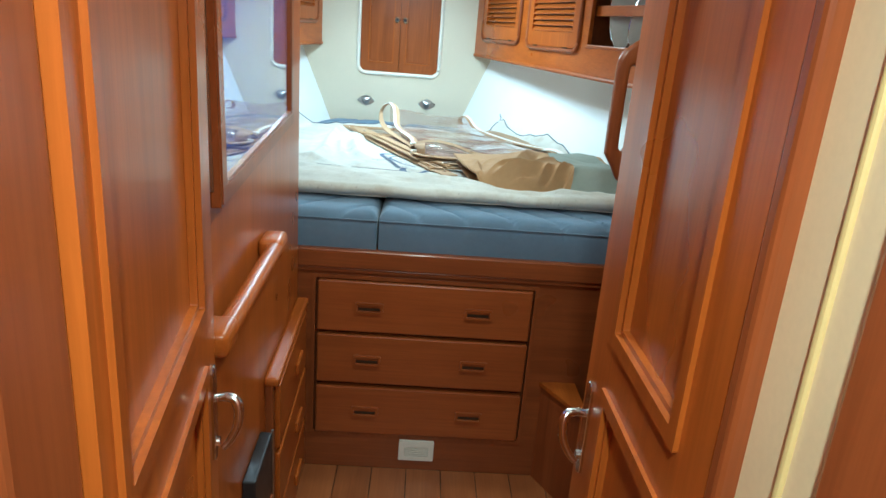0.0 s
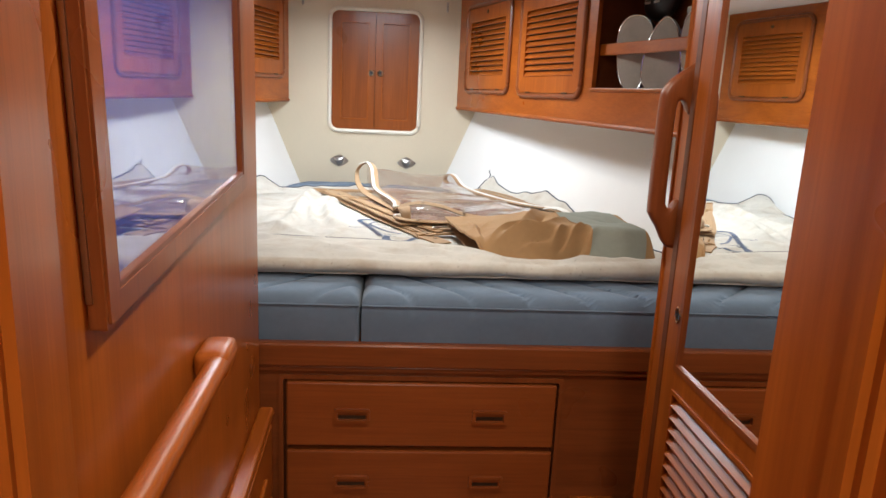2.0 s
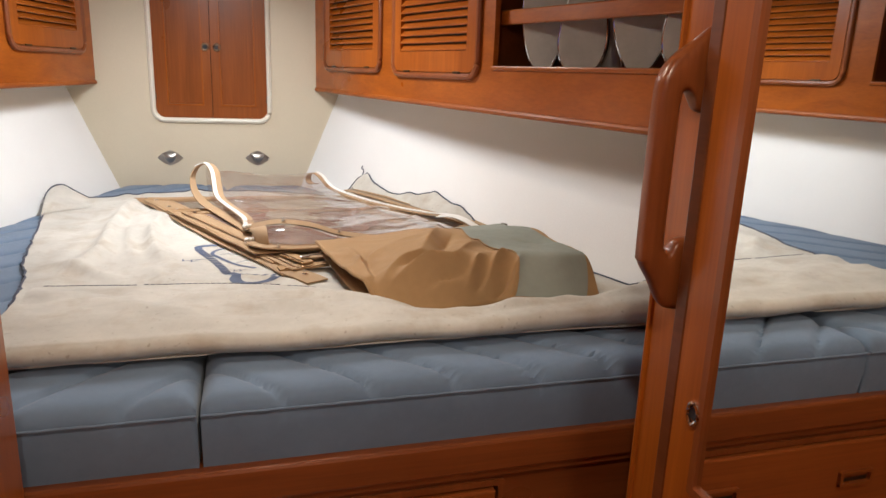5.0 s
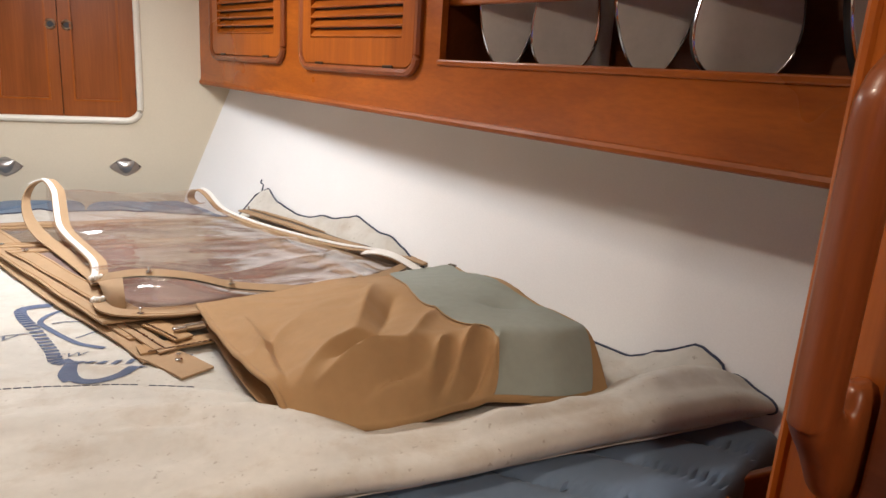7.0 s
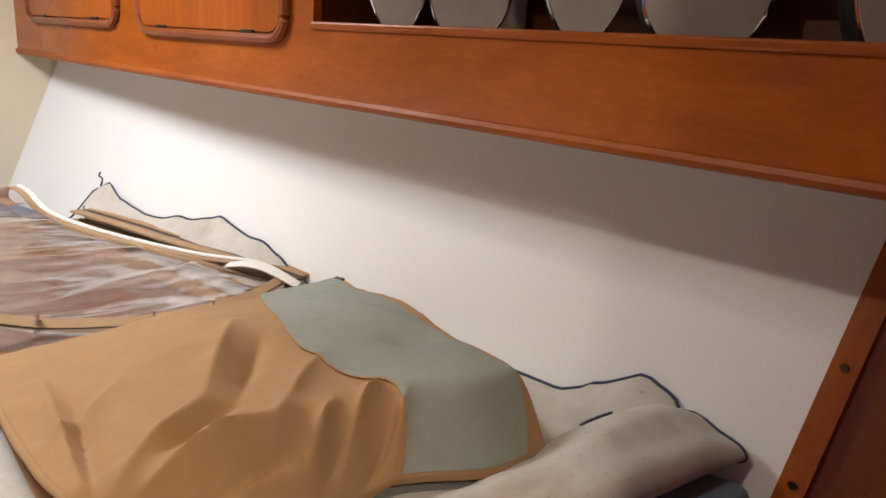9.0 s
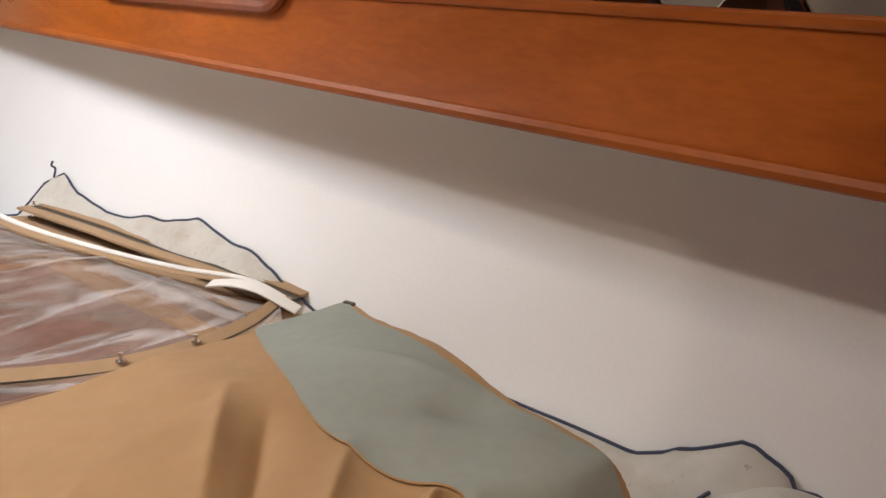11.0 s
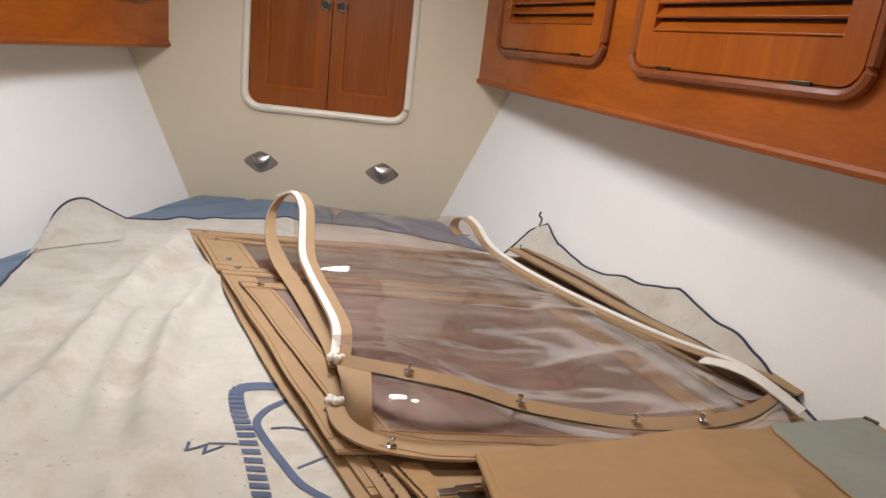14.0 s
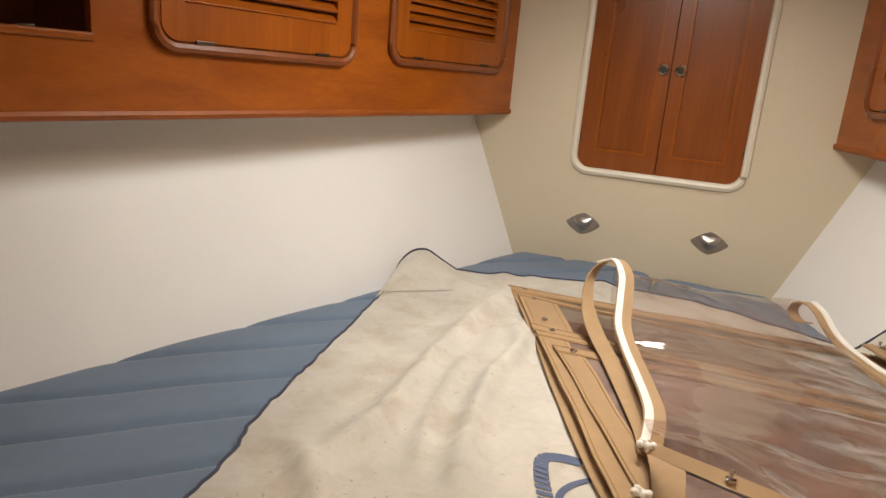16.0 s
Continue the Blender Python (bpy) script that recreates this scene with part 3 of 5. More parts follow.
def deck_vent(x, z):
    """A polished diamond-shaped shell vent with three screws."""
    ob = thing("shell_vent", (x, YB, z), "polished stainless diamond-shaped shell vent on the bulkhead", "vent", "bulkhead vents")
    w, h = 0.054, 0.034
    loop = []
    for a in np.linspace(0, 2 * math.pi, 32, endpoint=False):
        c, s = math.cos(a), math.sin(a)
        r = 1 / (abs(c) ** 1.25 + abs(s) ** 1.25) ** (1 / 1.25)
        loop.append((x + w * r * c, z + h * r * s))
    bm = bmesh.new()
    plate(bm, loop, YB, YB - 0.004, inset=0.0015)
    part("flange", bm, dull_steel, ob)
    bm = bmesh.new()

    def hood(u, v):
        a = lerp(0, math.pi, u)
        return Vector((x - 0.033 * math.cos(a) * (1 - 0.35 * v), YB - 0.004 - 0.017 * math.sin(a) * math.sin(math.pi * (0.12 + 0.80 * v)), z + 0.021 - 0.036 * v + 0.008 * math.cos(2 * a) * v))

    surface(bm, hood, 14, 8)
    smooth(part("hood", bm, dull_steel, ob), 70)
    for sx, sz in ((x - 0.042, z), (x + 0.042, z), (x, z + 0.024), (x, z - 0.024)):
        bm = bmesh.new()
        disc(bm, pose(sx, YB - 0.0045, sz), 0.0042, 0.003, 10)
        part("screw", bm, dull_steel, ob)


deck_vent(-0.295, 1.088)
deck_vent(0.084, 1.088)
for x in (-0.497, 0.280):
    hk = thing("coat_hook", (x, YB, 1.93), "small stainless hook high on the bulkhead", "hook", "bulkhead hooks")
    part("plate", boxed(x - 0.006, x + 0.006, YB - 0.003, YB, 1.915, 1.965, 0.001), dull_steel, hk)
    bm = bmesh.new()
    tube(bm, spline([(x, YB - 0.003, 1.945), (x, YB - 0.022, 1.938), (x, YB - 0.026, 1.918), (x, YB - 0.012, 1.912)], 5), 0.003, seg=8)
    smooth(part("hook", bm, dull_steel, hk))


# ---- the lockers over the berth ----
def locker_frame(x0, k, side):
    """Local x runs aft along the face, local y into the locker, z up. side 1: starboard."""
    l = math.hypot(k, 1)
    ex = Vector((side * k / l, -1 / l, 0))
    ey = Vector((side * 1 / l, k / l, 0))
    return Matrix(((ex.x, ey.x, 0, x0), (ex.y, ey.y, 0, YB), (0, 0, 1, 0), (0, 0, 0, 1)))


def louvre_door(parent, m, s0, s1, z0, z1, label):
    cx, cz, w, h = (s0 + s1) / 2, (z0 + z1) / 2, s1 - s0, z1 - z0
    rim = bmesh.new()
    tube(rim, [m @ Vector((x, -0.006, z)) for x, z in roundrect(cx, cz, w, h, 0.042, 8)], 0.0105, True, 8)
    frame_bm = bmesh.new()
    iw, ih0, ih1 = w - 0.112, z0 + 0.078, z1 - 0.080
    ring(frame_bm, roundrect(cx, cz, w - 0.024, h - 0.024, 0.032, 8), roundrect(cx, (ih0 + ih1) / 2, iw, ih1 - ih0, 0.003, 8), -0.010, 0.008, m)
    d = part("louvred_door", frame_bm, wood_v, parent, label)
    smooth(part("bull_nose_trim", rim, red_v, d))
    # black sheet standing in for the shade between the slats
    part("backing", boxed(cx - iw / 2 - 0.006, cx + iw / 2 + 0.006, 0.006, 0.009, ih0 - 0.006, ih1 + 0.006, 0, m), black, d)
    n = 11
    pitch = (ih1 - ih0) / n
    for k in range(n):
        zc = ih0 + pitch * (k + 0.5)
        part("slat", boxed(-iw / 2 - 0.002, iw / 2 + 0.002, -0.0138, 0.0138, -0.0028, 0.0028, 0.0012, m @ pose(cx, 0.0005, zc, 48, 0, 0)), wood_y, d)
    for hx in (cx - w * 0.30, cx + w * 0.30):
        part("hinge", boxed(hx - 0.020, hx + 0.020, -0.0135, -0.009, z0 + 0.008, z0 + 0.015, 0.001, m), bronze, d, "small bronze hinge")
    c = bmesh.new()
    disc(c, m @ pose(cx, -0.0115, z1 - 0.040), 0.0095, 0.005, 14)
    part("catch", c, bronze, d, "round bronze catch")


def locker(name, x0, k, side, doors, shelf, length, z0, depth_at, label):
    low = z0 - 0.011 * length
    m = locker_frame(x0, k, side)
    ob = thing(name, m @ Vector((length / 2, 0.1, z0)), label, "locker", "lockers over the berth")
    bm = bmesh.new()
    us = sorted({0.0, length, *[v for d in doors for v in (d[0] + 0.012, d[1] - 0.012)], shelf[0], min(shelf[1], length - 0.02)})
    ws = sorted({z0, CEIL, *[v for d in doors for v in (d[2] + 0.012, d[3] - 0.012)], shelf[2], shelf[3]})
    skip = set()
    for s0, s1, a, b in [(d[0] + 0.012, d[1] - 0.012, d[2] + 0.012, d[3] - 0.012) for d in doors] + [shelf]:
        for i in range(len(us) - 1):
            for j in range(len(ws) - 1):
                if s0 - 1e-6 <= us[i] and us[i + 1] <= min(s1, length - 0.02) + 1e-6 and a - 1e-6 <= ws[j] and ws[j + 1] <= b + 1e-6:
                    skip.add((i, j))
    holed(bm, us, ws, skip, 0.0, 0.018)
    for v in bm.verts:
        if v.co.z < z0 + 1e-4:
            v.co.z -= 0.011 * v.co.x
    bmesh.ops.transform(bm, matrix=m, verts=bm.verts)
    part("face", bm, wood_y, ob)
    # underside, from the face to the hull
    bm = bmesh.new()
    q = []
    for s in (0.0, length):
        p = m @ Vector((s, 0.018, 0))
        q.append(((p.x, p.y), (depth_at(p.y, z0 - 0.03) + side * 0.055, p.y)))
    vs = [bm.verts.new((x, y, z + t)) for t in (0.0, 0.014) for (x, y), z in ((q[0][0], z0 + 0.004), (q[1][0], low + 0.004), (q[1][1], low - 0.030), (q[0][1], z0 - 0.030))]
    for f in ((0, 1, 2, 3), (4, 5, 6, 7), (0, 1, 5, 4), (1, 2, 6, 5), (2, 3, 7, 6), (3, 0, 4, 7)):
        bm.faces.new([vs[i] for i in f])
    part("underside", bm, cream_paint, ob, "pale painted underside")
    bm = bmesh.new()
    tube(bm, [m @ Vector((s, 0.002, z0 - 0.011 * s)) for s in np.linspace(0.001, length, 12)], 0.0095, seg=8)
    smooth(part("bottom_bead", bm, bead_wood, ob, "rounded teak bead"))
    # the open shelf: floor, back, ends and a fiddle rail
    s0, s1, a, b = shelf
    # shelf shade comes partly from this darker wood colour
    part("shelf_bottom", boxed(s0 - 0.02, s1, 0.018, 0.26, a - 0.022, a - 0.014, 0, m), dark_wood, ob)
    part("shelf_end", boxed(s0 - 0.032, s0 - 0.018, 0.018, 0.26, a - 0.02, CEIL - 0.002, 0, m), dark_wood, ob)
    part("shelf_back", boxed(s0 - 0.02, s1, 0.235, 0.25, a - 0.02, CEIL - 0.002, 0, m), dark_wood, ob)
    bm = bmesh.new()
    box(bm, s0 - 0.004, s1, -0.006, 0.022, a - 0.012, a + 0.002, 0.004, m)
    part("shelf_lip", bm, wood_y, ob)
    if side > 0:
        bm = bmesh.new()
        box(bm, s0 - 0.018, s1, 0.030, 0.046, 1.640, 1.682, 0.005, m)
        part("fiddle_rail", bm, wood_y, ob, "teak fiddle rail across the open shelf")
    for d in doors:
        louvre_door(ob, m, *d, "louvred teak door with rounded corners")
    return ob, m


rl, RM = locker("overhead_locker", 0.355, 0.29, 1, ((0.130, 0.664, 1.500, 1.925), (0.775, 1.312, 1.490, 1.925)), (1.385, 2.30, 1.522, 1.93), 2.28, 1.408, hull_r,
                "varnished teak locker with louvred doors and an open shelf")
locker("overhead_locker", -0.575, 0.26, -1, ((0.085, 0.600, 1.530, 1.935), (0.735, 1.225, 1.515, 1.935)), (1.330, 2.18, 1.525, 1.93), 2.16, 1.410, hull_l,
       "varnished teak locker with louvred doors over the berth")


# ---- shoes on the open shelf, soles outwards ----
def shoe(s, w, h, flip, lean=0.0, turn=36, z=1.5085):
    """A shoe standing on end: rounded sole plate, bright welt and dark upper behind it."""
    m = RM @ pose(s, 0.088, z, 0, 0, turn)
    ob = thing("shoe", m @ Vector((0, 0.05, 0)), "dark shoe stood on end with its pale sole facing out", "shoe", "shoes on the shelf")
    out = []
    for a in np.linspace(0, 2 * math.pi, 40, endpoint=False):
        c, sn = math.cos(a), math.sin(a)
        t = (sn + 1) / 2
        t = 1 - t if flip else t
        half = w / 2 * (0.52 + 0.58 * t ** 0.7)
        k = 1 / (abs(c) ** 2.3 + abs(sn) ** 2.3) ** (1 / 2.3)
        out.append((half * c * k + lean * sn * h / 2, h / 2 + h / 2 * sn * k))
    bm = bmesh.new()
    plate(bm, out, 0.012, 0.0, m, inset=0.003)
    smooth(part("sole", bm, sole_grey, ob, "pale grey rubber sole"), 30)
    bm = bmesh.new()
    tube(bm, [m @ Vector((p[0], 0.003, p[1])) for p in out], 0.0030, True, 6)
    smooth(part("welt", bm, chrome, ob, "bright metal-coloured welt"))
    bm = bmesh.new()

    def upper(u, v):
        p = out[int(u * 40) % 40]
        k = int(v * 5 + 0.001)
        f = (1.02, 1.06, 1.0, 0.82, 0.45, 0.05)[k]
        return m @ Vector((p[0] * f, 0.006 + 0.020 * k, max(0.001, h / 2 + (p[1] - h / 2) * min(f, 1.0))))

    surface(bm, upper, 40, 5, True)
    smooth(part("upper", bm, shoe_black, ob), 60)


for s, w, h, flip, lean in ((1.500, 0.142, 0.27, False, 0.0), (1.662, 0.138, 0.25, True, 0.04), (1.862, 0.158, 0.27, False, 0.0), (2.035, 0.172, 0.25, True, 0.03), (2.235, 0.125, 0.27, False, 0.0)):
    shoe(s, w, h, flip, lean)
bag = thing("black_bag", RM @ Vector((1.50, 0.17, 1.76)), "rounded black cap behind the shoes on the shelf", "bag")
bm = bmesh.new()
made = bmesh.ops.create_uvsphere(bm, u_segments=24, v_segments=12, radius=0.085)
for v in made["verts"]:
    v.co = Vector((v.co.x * 1.05, v.co.y * 0.45, v.co.z * (1.0 if v.co.z > 0 else 0.75))) * (1 + 0.05 * wave(v.co.x, v.co.z, 20))
bmesh.ops.transform(bm, matrix=RM @ Matrix.Translation((1.50, 0.185, 1.83)), verts=made["verts"])
smooth(part("crown", bm, shoe_black, bag))
for z in (1.835, 1.822):
    part("printed_bar", boxed(1.50 - 0.04, 1.50 - 0.012, 0.143, 0.146, z, z + 0.008, 0, RM), sole_grey, bag)
    part("printed_bar", boxed(1.51, 1.54, 0.143, 0.146, z, z + 0.008, 0, RM), sole_grey, bag)
bottle = thing("bottle", RM @ Vector((1.66, 0.19, 1.50)), "cream plastic bottle standing behind the shoes", "bottle")
bm = bmesh.new()
prof = [(0.026, 0.0), (0.028, 0.02), (0.028, 0.21), (0.022, 0.245), (0.013, 0.262), (0.013, 0.275)]
surface(bm, lambda u, v: RM @ Vector((1.665 + prof[int(v * 5 + 0.01)][0] * math.cos(2 * math.pi * u), 0.19 + prof[int(v * 5 + 0.01)][0] * math.sin(2 * math.pi * u), 1.5085 + prof[int(v * 5 + 0.01)][1])), 18, 5, True)
smooth(part("body", bm, white_plastic, bottle))
bm = bmesh.new()
box(bm, 1.665 - 0.014, 1.665 + 0.014, 0.176, 0.204, 1.7768, 1.80, 0.005, RM)
part("cap", bm, sole_grey, bottle)

# ---- on the port partition: framed print, handrail, drawers ----
pic = thing("framed_print", (wall_x(1.4), 1.4, 1.25), "blue print under glass in a dark mahogany frame", "picture")
PM = LWALL @ pose(1.415, -0.001, 1.606, 0, -3.2, 0)   # local x forward, -y proud, hung a little out of level
PW, PH = 0.750, 0.72
bm = bmesh.new()
ring(bm, roundrect(0, 0, PW, PH, 0.003, 3), roundrect(0, 0, PW - 0.080, PH - 0.080, 0.002, 3), -0.017, 0.0, PM)
ring(bm, roundrect(0, 0, PW - 0.010, PH - 0.010, 0.003, 3), roundrect(0, 0, PW - 0.066, PH - 0.066, 0.002, 3), -0.020, -0.0165, PM)
frame_part = part("frame", bm, red_v, pic)
bm = bmesh.new()
ring(bm, roundrect(0, 0, PW - 0.064, PH - 0.064, 0.003, 3), roundrect(0, 0, PW - 0.078, PH - 0.078, 0.002, 3), -0.0185, -0.012, PM)
part("inner_bead", bm, dark_wood, pic, "dark inner bead")
part("edge_strip", boxed(-PW / 2 - 0.0035, -PW / 2, -0.006, 0.0, -PH / 2 + 0.03, PH / 2 - 0.03, 0, PM), dull_steel, frame_part, "thin bright metal strip")
part("print", boxed(-PW / 2 + 0.038, PW / 2 - 0.038, -0.008, -0.005, -PH / 2 + 0.038, PH / 2 - 0.038, 0, PM), print_blue, pic, "blue printed sheet")
part("glass", boxed(-PW / 2 + 0.038, PW / 2 - 0.038, -0.0125, -0.0105, -PH / 2 + 0.038, PH / 2 - 0.038, 0, PM), picture_glass, pic, "clear picture glass")

rail = thing("handrail", (wall_x(1.3), 1.28, 1.0), "varnished teak handrail with curved ends on the partition", "handrail")
bm = bmesh.new()
rp = [LWALL @ Vector((lerp(0.960, 1.500, k / 12), -0.037, 1.036)) for k in range(13)]
tube(bm, rp, 0.0185, seg=14, flat=0.95)
smooth(part("rail", bm, wood_y, rail), 60)
for x0, x1, fz in ((1.425, 1.516, 1.036), (0.940, 1.020, 1.034)):
    bm = bmesh.new()
    box(bm, x0, x1, -0.054, 0.0, fz - 0.024, fz + 0.022, 0.013, LWALL, 3)
    smooth(part("foot", bm, wood_y, rail, "rounded teak foot block"), 60)

chest = thing("drawer_chest", (wall_x(1.75) + 0.03, 1.75, 0.0), "low teak drawer chest against the partition", "drawers")
bm = bmesh.new()
box(bm, 1.50, 2.035, -0.020, 0.0, 0.02, 0.650, 0.003, LWALL)
part("body", bm, red_v, chest)
bm = bmesh.new()
box(bm, 1.485, 2.035, -0.038, 0.0, 0.652, 0.676, 0.008, LWALL)
part("top", bm, wood_y, chest)
for z0, z1 in ((0.06, 0.235), (0.25, 0.43), (0.445, 0.635)):
    bm = bmesh.new()
    box(bm, 1.53, 2.02, -0.034, -0.0195, z0, z1, 0.004, LWALL)
    d = part("drawer", bm, wood_y, chest)
    bm = bmesh.new()
    box(bm, 1.79, 1.89, -0.044, -0.0335, (z0 + z1) / 2 - 0.018, (z0 + z1) / 2 + 0.018, 0.004, LWALL)
    part("pull", bm, wood_y, d, "teak finger pull")
heater = thing("black_cabinet_front", (wall_x(1.36) + 0.03, 1.36, 0.0), "black panel with a bright edge low on the partition", "appliance")
bm = bmesh.new()
box(bm, 1.24, 1.44, -0.030, 0.0, 0.02, 0.555, 0.004, LWALL)
part("front", bm, black, heater)
part("edge", boxed(1.436, 1.444, -0.034, -0.026, 0.02, 0.56, 0.002, LWALL), dull_steel, heater, "bright metal edge")
for k in range(7):
    part("slat", boxed(1.26, 1.42, -0.036, -0.0295, 0.10 + 0.045 * k, 0.118 + 0.045 * k, 0.002, LWALL), red_y, heater)

# ---- the hanging locker with the mirror door ----
lockm = pose(0.632, 0, 0, 0, 0, 90)   # local x runs forward, local y stands out into the passage
hang = thing("hanging_locker", (0.645, 1.45, 0.0), "teak hanging locker with a mirror over a louvred panel", "wardrobe")
bm = bmesh.new()
box(bm, 1.815, 1.915, -0.050, -0.024, 0.0, CEIL - 0.003, 0.006, lockm)
tube(bm, [lockm @ Vector((1.909, -0.024, z)) for z in (0.0, 1.0, CEIL - 0.004)], 0.006, seg=8)
part("corner_post", bm, wood_v, hang)
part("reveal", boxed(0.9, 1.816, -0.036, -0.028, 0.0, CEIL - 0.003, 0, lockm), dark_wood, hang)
bm = bmesh.new()
MY0, MY1, MZ0, MZ1 = 1.10, 1.733, 0.927, 1.90
holed(bm, [0.98, MY0, MY1, 1.808], [0.05, 0.12, 0.865, MZ0, MZ1, CEIL - 0.02], {(1, 1), (1, 3)}, -0.026, -0.006, lockm)
door = part("mirror_door", bm, wood_v, hang)
part("mirror", boxed(MY0 - 0.004, MY1 + 0.004, -0.022, -0.011, MZ0 - 0.004, MZ1 + 0.004, 0, lockm), mirror_glass, door, "clear mirror")
bm = bmesh.new()
mx, mz = (MY0 + MY1) / 2, (MZ0 + MZ1) / 2
ring(bm, roundrect(mx, mz, MY1 - MY0 + 0.022, MZ1 - MZ0 + 0.022, 0.004, 3), roundrect(mx, mz, MY1 - MY0 - 0.004, MZ1 - MZ0 - 0.004, 0.003, 3), -0.015, -0.004, lockm)
part("mirror_moulding", bm, red_v, door)
part("edge_moulding", boxed(1.797, 1.824, -0.040, -0.0045, 0.05, CEIL - 0.02, 0.003, lockm), dark_wood, door, "dark edge moulding")
bm = bmesh.new()
ring(bm, roundrect(mx, 0.4925, MY1 - MY0 + 0.014, 0.760, 0.004, 3), roundrect(mx, 0.4925, MY1 - MY0 - 0.004, 0.742, 0.003, 3), -0.015, -0.003, lockm)
part("louvre_moulding", bm, wood_v, door)
for k in range(26):
    zc = 0.132 + 0.0285 * k
    part("slat", boxed(MY0 - 0.003, MY1 + 0.003, -0.0135, 0.0135, -0.003, 0.003, 0.0012, lockm @ pose(0, -0.014, zc, -42, 0, 0)), wood_y, door)
bm = bmesh.new()
outer = spline([(x, 0, z) for x, z in ((-0.002, 1.572), (0.022, 1.553), (0.050, 1.532), (0.069, 1.508), (0.076, 1.465), (0.076, 1.265), (0.072, 1.236), (0.054, 1.208), (0.030, 1.168), (-0.002, 1.160))], 5)
inner = spline([(x, 0, z) for x, z in ((-0.002, 1.452), (0.012, 1.456), (0.022, 1.476), (0.034, 1.482), (0.041, 1.455), (0.041, 1.285), (0.038, 1.258), (0.028, 1.252), (0.018, 1.270), (-0.002, 1.274))], 5)
hm = lockm @ pose(1.848, -0.024, 0, 0, 0, 90)
gs = []
for po, pi in zip(outer, inner):
    c, h = (po + pi) / 2, (po - pi) / 2
    gs.append([bm.verts.new(hm @ (c + h * math.copysign(abs(math.cos(a)) ** 0.6, math.cos(a)) + Vector((0, 0.016, 0)) * math.copysign(abs(math.sin(a)) ** 0.6, math.sin(a)))) for a in np.linspace(0, 2 * math.pi, 16, endpoint=False)])
for ga, gb in zip(gs, gs[1:]):
    for k in range(16):
        bm.faces.new((ga[k], ga[(k + 1) % 16], gb[(k + 1) % 16], gb[k]))
smooth(part("grab_handle", bm, red_v, hang, "shaped mahogany grab handle"), 50)
bm = bmesh.new()
tube(bm, [lockm @ Vector((1.752 + 0.011 * math.cos(a), -0.004, 1.036 + 0.016 * math.sin(a))) for a in np.linspace(0, 2 * math.pi, 16, endpoint=False)], 0.0035, True, 6)
k = smooth(part("lock_ring", bm, chrome, door, "bright lock ring"))
bm = bmesh.new()
disc(bm, lockm @ pose(1.752, -0.0055, 1.036, 0, 0, 180), 0.010, 0.002)
part("keyhole", bm, black, k)


# ---- the two open cabin doors ----
def cabin_door(name, hinge, free, handed, hs, fs, label):
    """A panelled leaf from its hinge edge to its free edge (x, y), with stiles hs and fs wide; its seen face lies on the line between."""
    hx, fx = Vector((*hinge, 0)), Vector((*free, 0))
    ex = (fx - hx).normalized()
    w = (fx - hx).length
    ey = Vector((-ex.y, ex.x, 0)) * -handed   # out of the passage, into the leaf
    m = Matrix(((ex.x, ey.x, 0, hx.x), (ex.y, ey.y, 0, hx.y), (0, 0, 1, 0), (0, 0, 0, 1)))
    ob = thing(name, hx, label, "door", "", "structure")
    z1 = CEIL - 0.06
    mid0, mid1 = 1.042, 1.138
    bm = bmesh.new()
    holed(bm, [0, hs, w - fs, w], [0.03, 0.17, mid0, mid1, z1 - 0.10, z1], {(1, 1), (1, 3)}, 0.0, 0.032, m)
    leaf = part("leaf", bm, wood_v, ob)
    for a, b in ((0.17, mid0), (mid1, z1 - 0.10)):
        part("panel", boxed(hs - 0.004, w - fs + 0.004, 0.012, 0.022, a - 0.004, b + 0.004, 0, m), wood_v, leaf)
        bm = bmesh.new()
        cx, cz, pw = (hs + w - fs) / 2, (a + b) / 2, w - hs - fs
        ring(bm, roundrect(cx, cz, pw + 0.022, b - a + 0.022, 0.004, 3), roundrect(cx, cz, pw - 0.022, b - a - 0.022, 0.003, 3), -0.006, 0.014, m)
        ring(bm, roundrect(cx, cz, pw - 0.020, b - a - 0.020, 0.004, 3), roundrect(cx, cz, pw - 0.038, b - a - 0.038, 0.003, 3), 0.002, 0.014, m)
        part("moulding", bm, wood_v, leaf)
    bm = bmesh.new()
    lx, lz = w - 0.038, 0.955
    plate(bm, roundrect(lx, lz - 0.012, 0.028, 0.165, 0.013, 6), 0.0, -0.005, m, inset=0.0015)
    lock = part("lock_plate", bm, chrome, leaf, "chrome lock plate")
    bm = bmesh.new()
    tube(bm, [m @ p for p in spline([(lx, -0.004, lz + 0.014), (lx, -0.020, lz + 0.016), (lx - 0.002, -0.034, lz + 0.012), (lx - 0.008, -0.040, lz - 0.004), (lx - 0.016, -0.038, lz - 0.026), (lx - 0.024, -0.028, lz - 0.046), (lx - 0.030, -0.018, lz - 0.056)], 5)], [0.0085 - 0.0035 * abs(k - 12) / 18 for k in range(31)], seg=10)
    smooth(part("lever", bm, chrome, lock, "curved chrome lever"))
    bm = bmesh.new()
    disc(bm, m @ pose(lx, -0.0075, lz - 0.062), 0.008, 0.006)
    part("keyhole", bm, chrome, lock)
    return ob


cabin_door("door_1", (-0.150, 0.392), (-0.2325, 0.933), -1, 0.046, 0.100, "open varnished teak panelled door with a chrome lever")
cabin_door("door_2", (0.3595, 0.500), (0.364, 0.950), 1, 0.084, 0.112, "open varnished teak panelled door with a chrome lever")

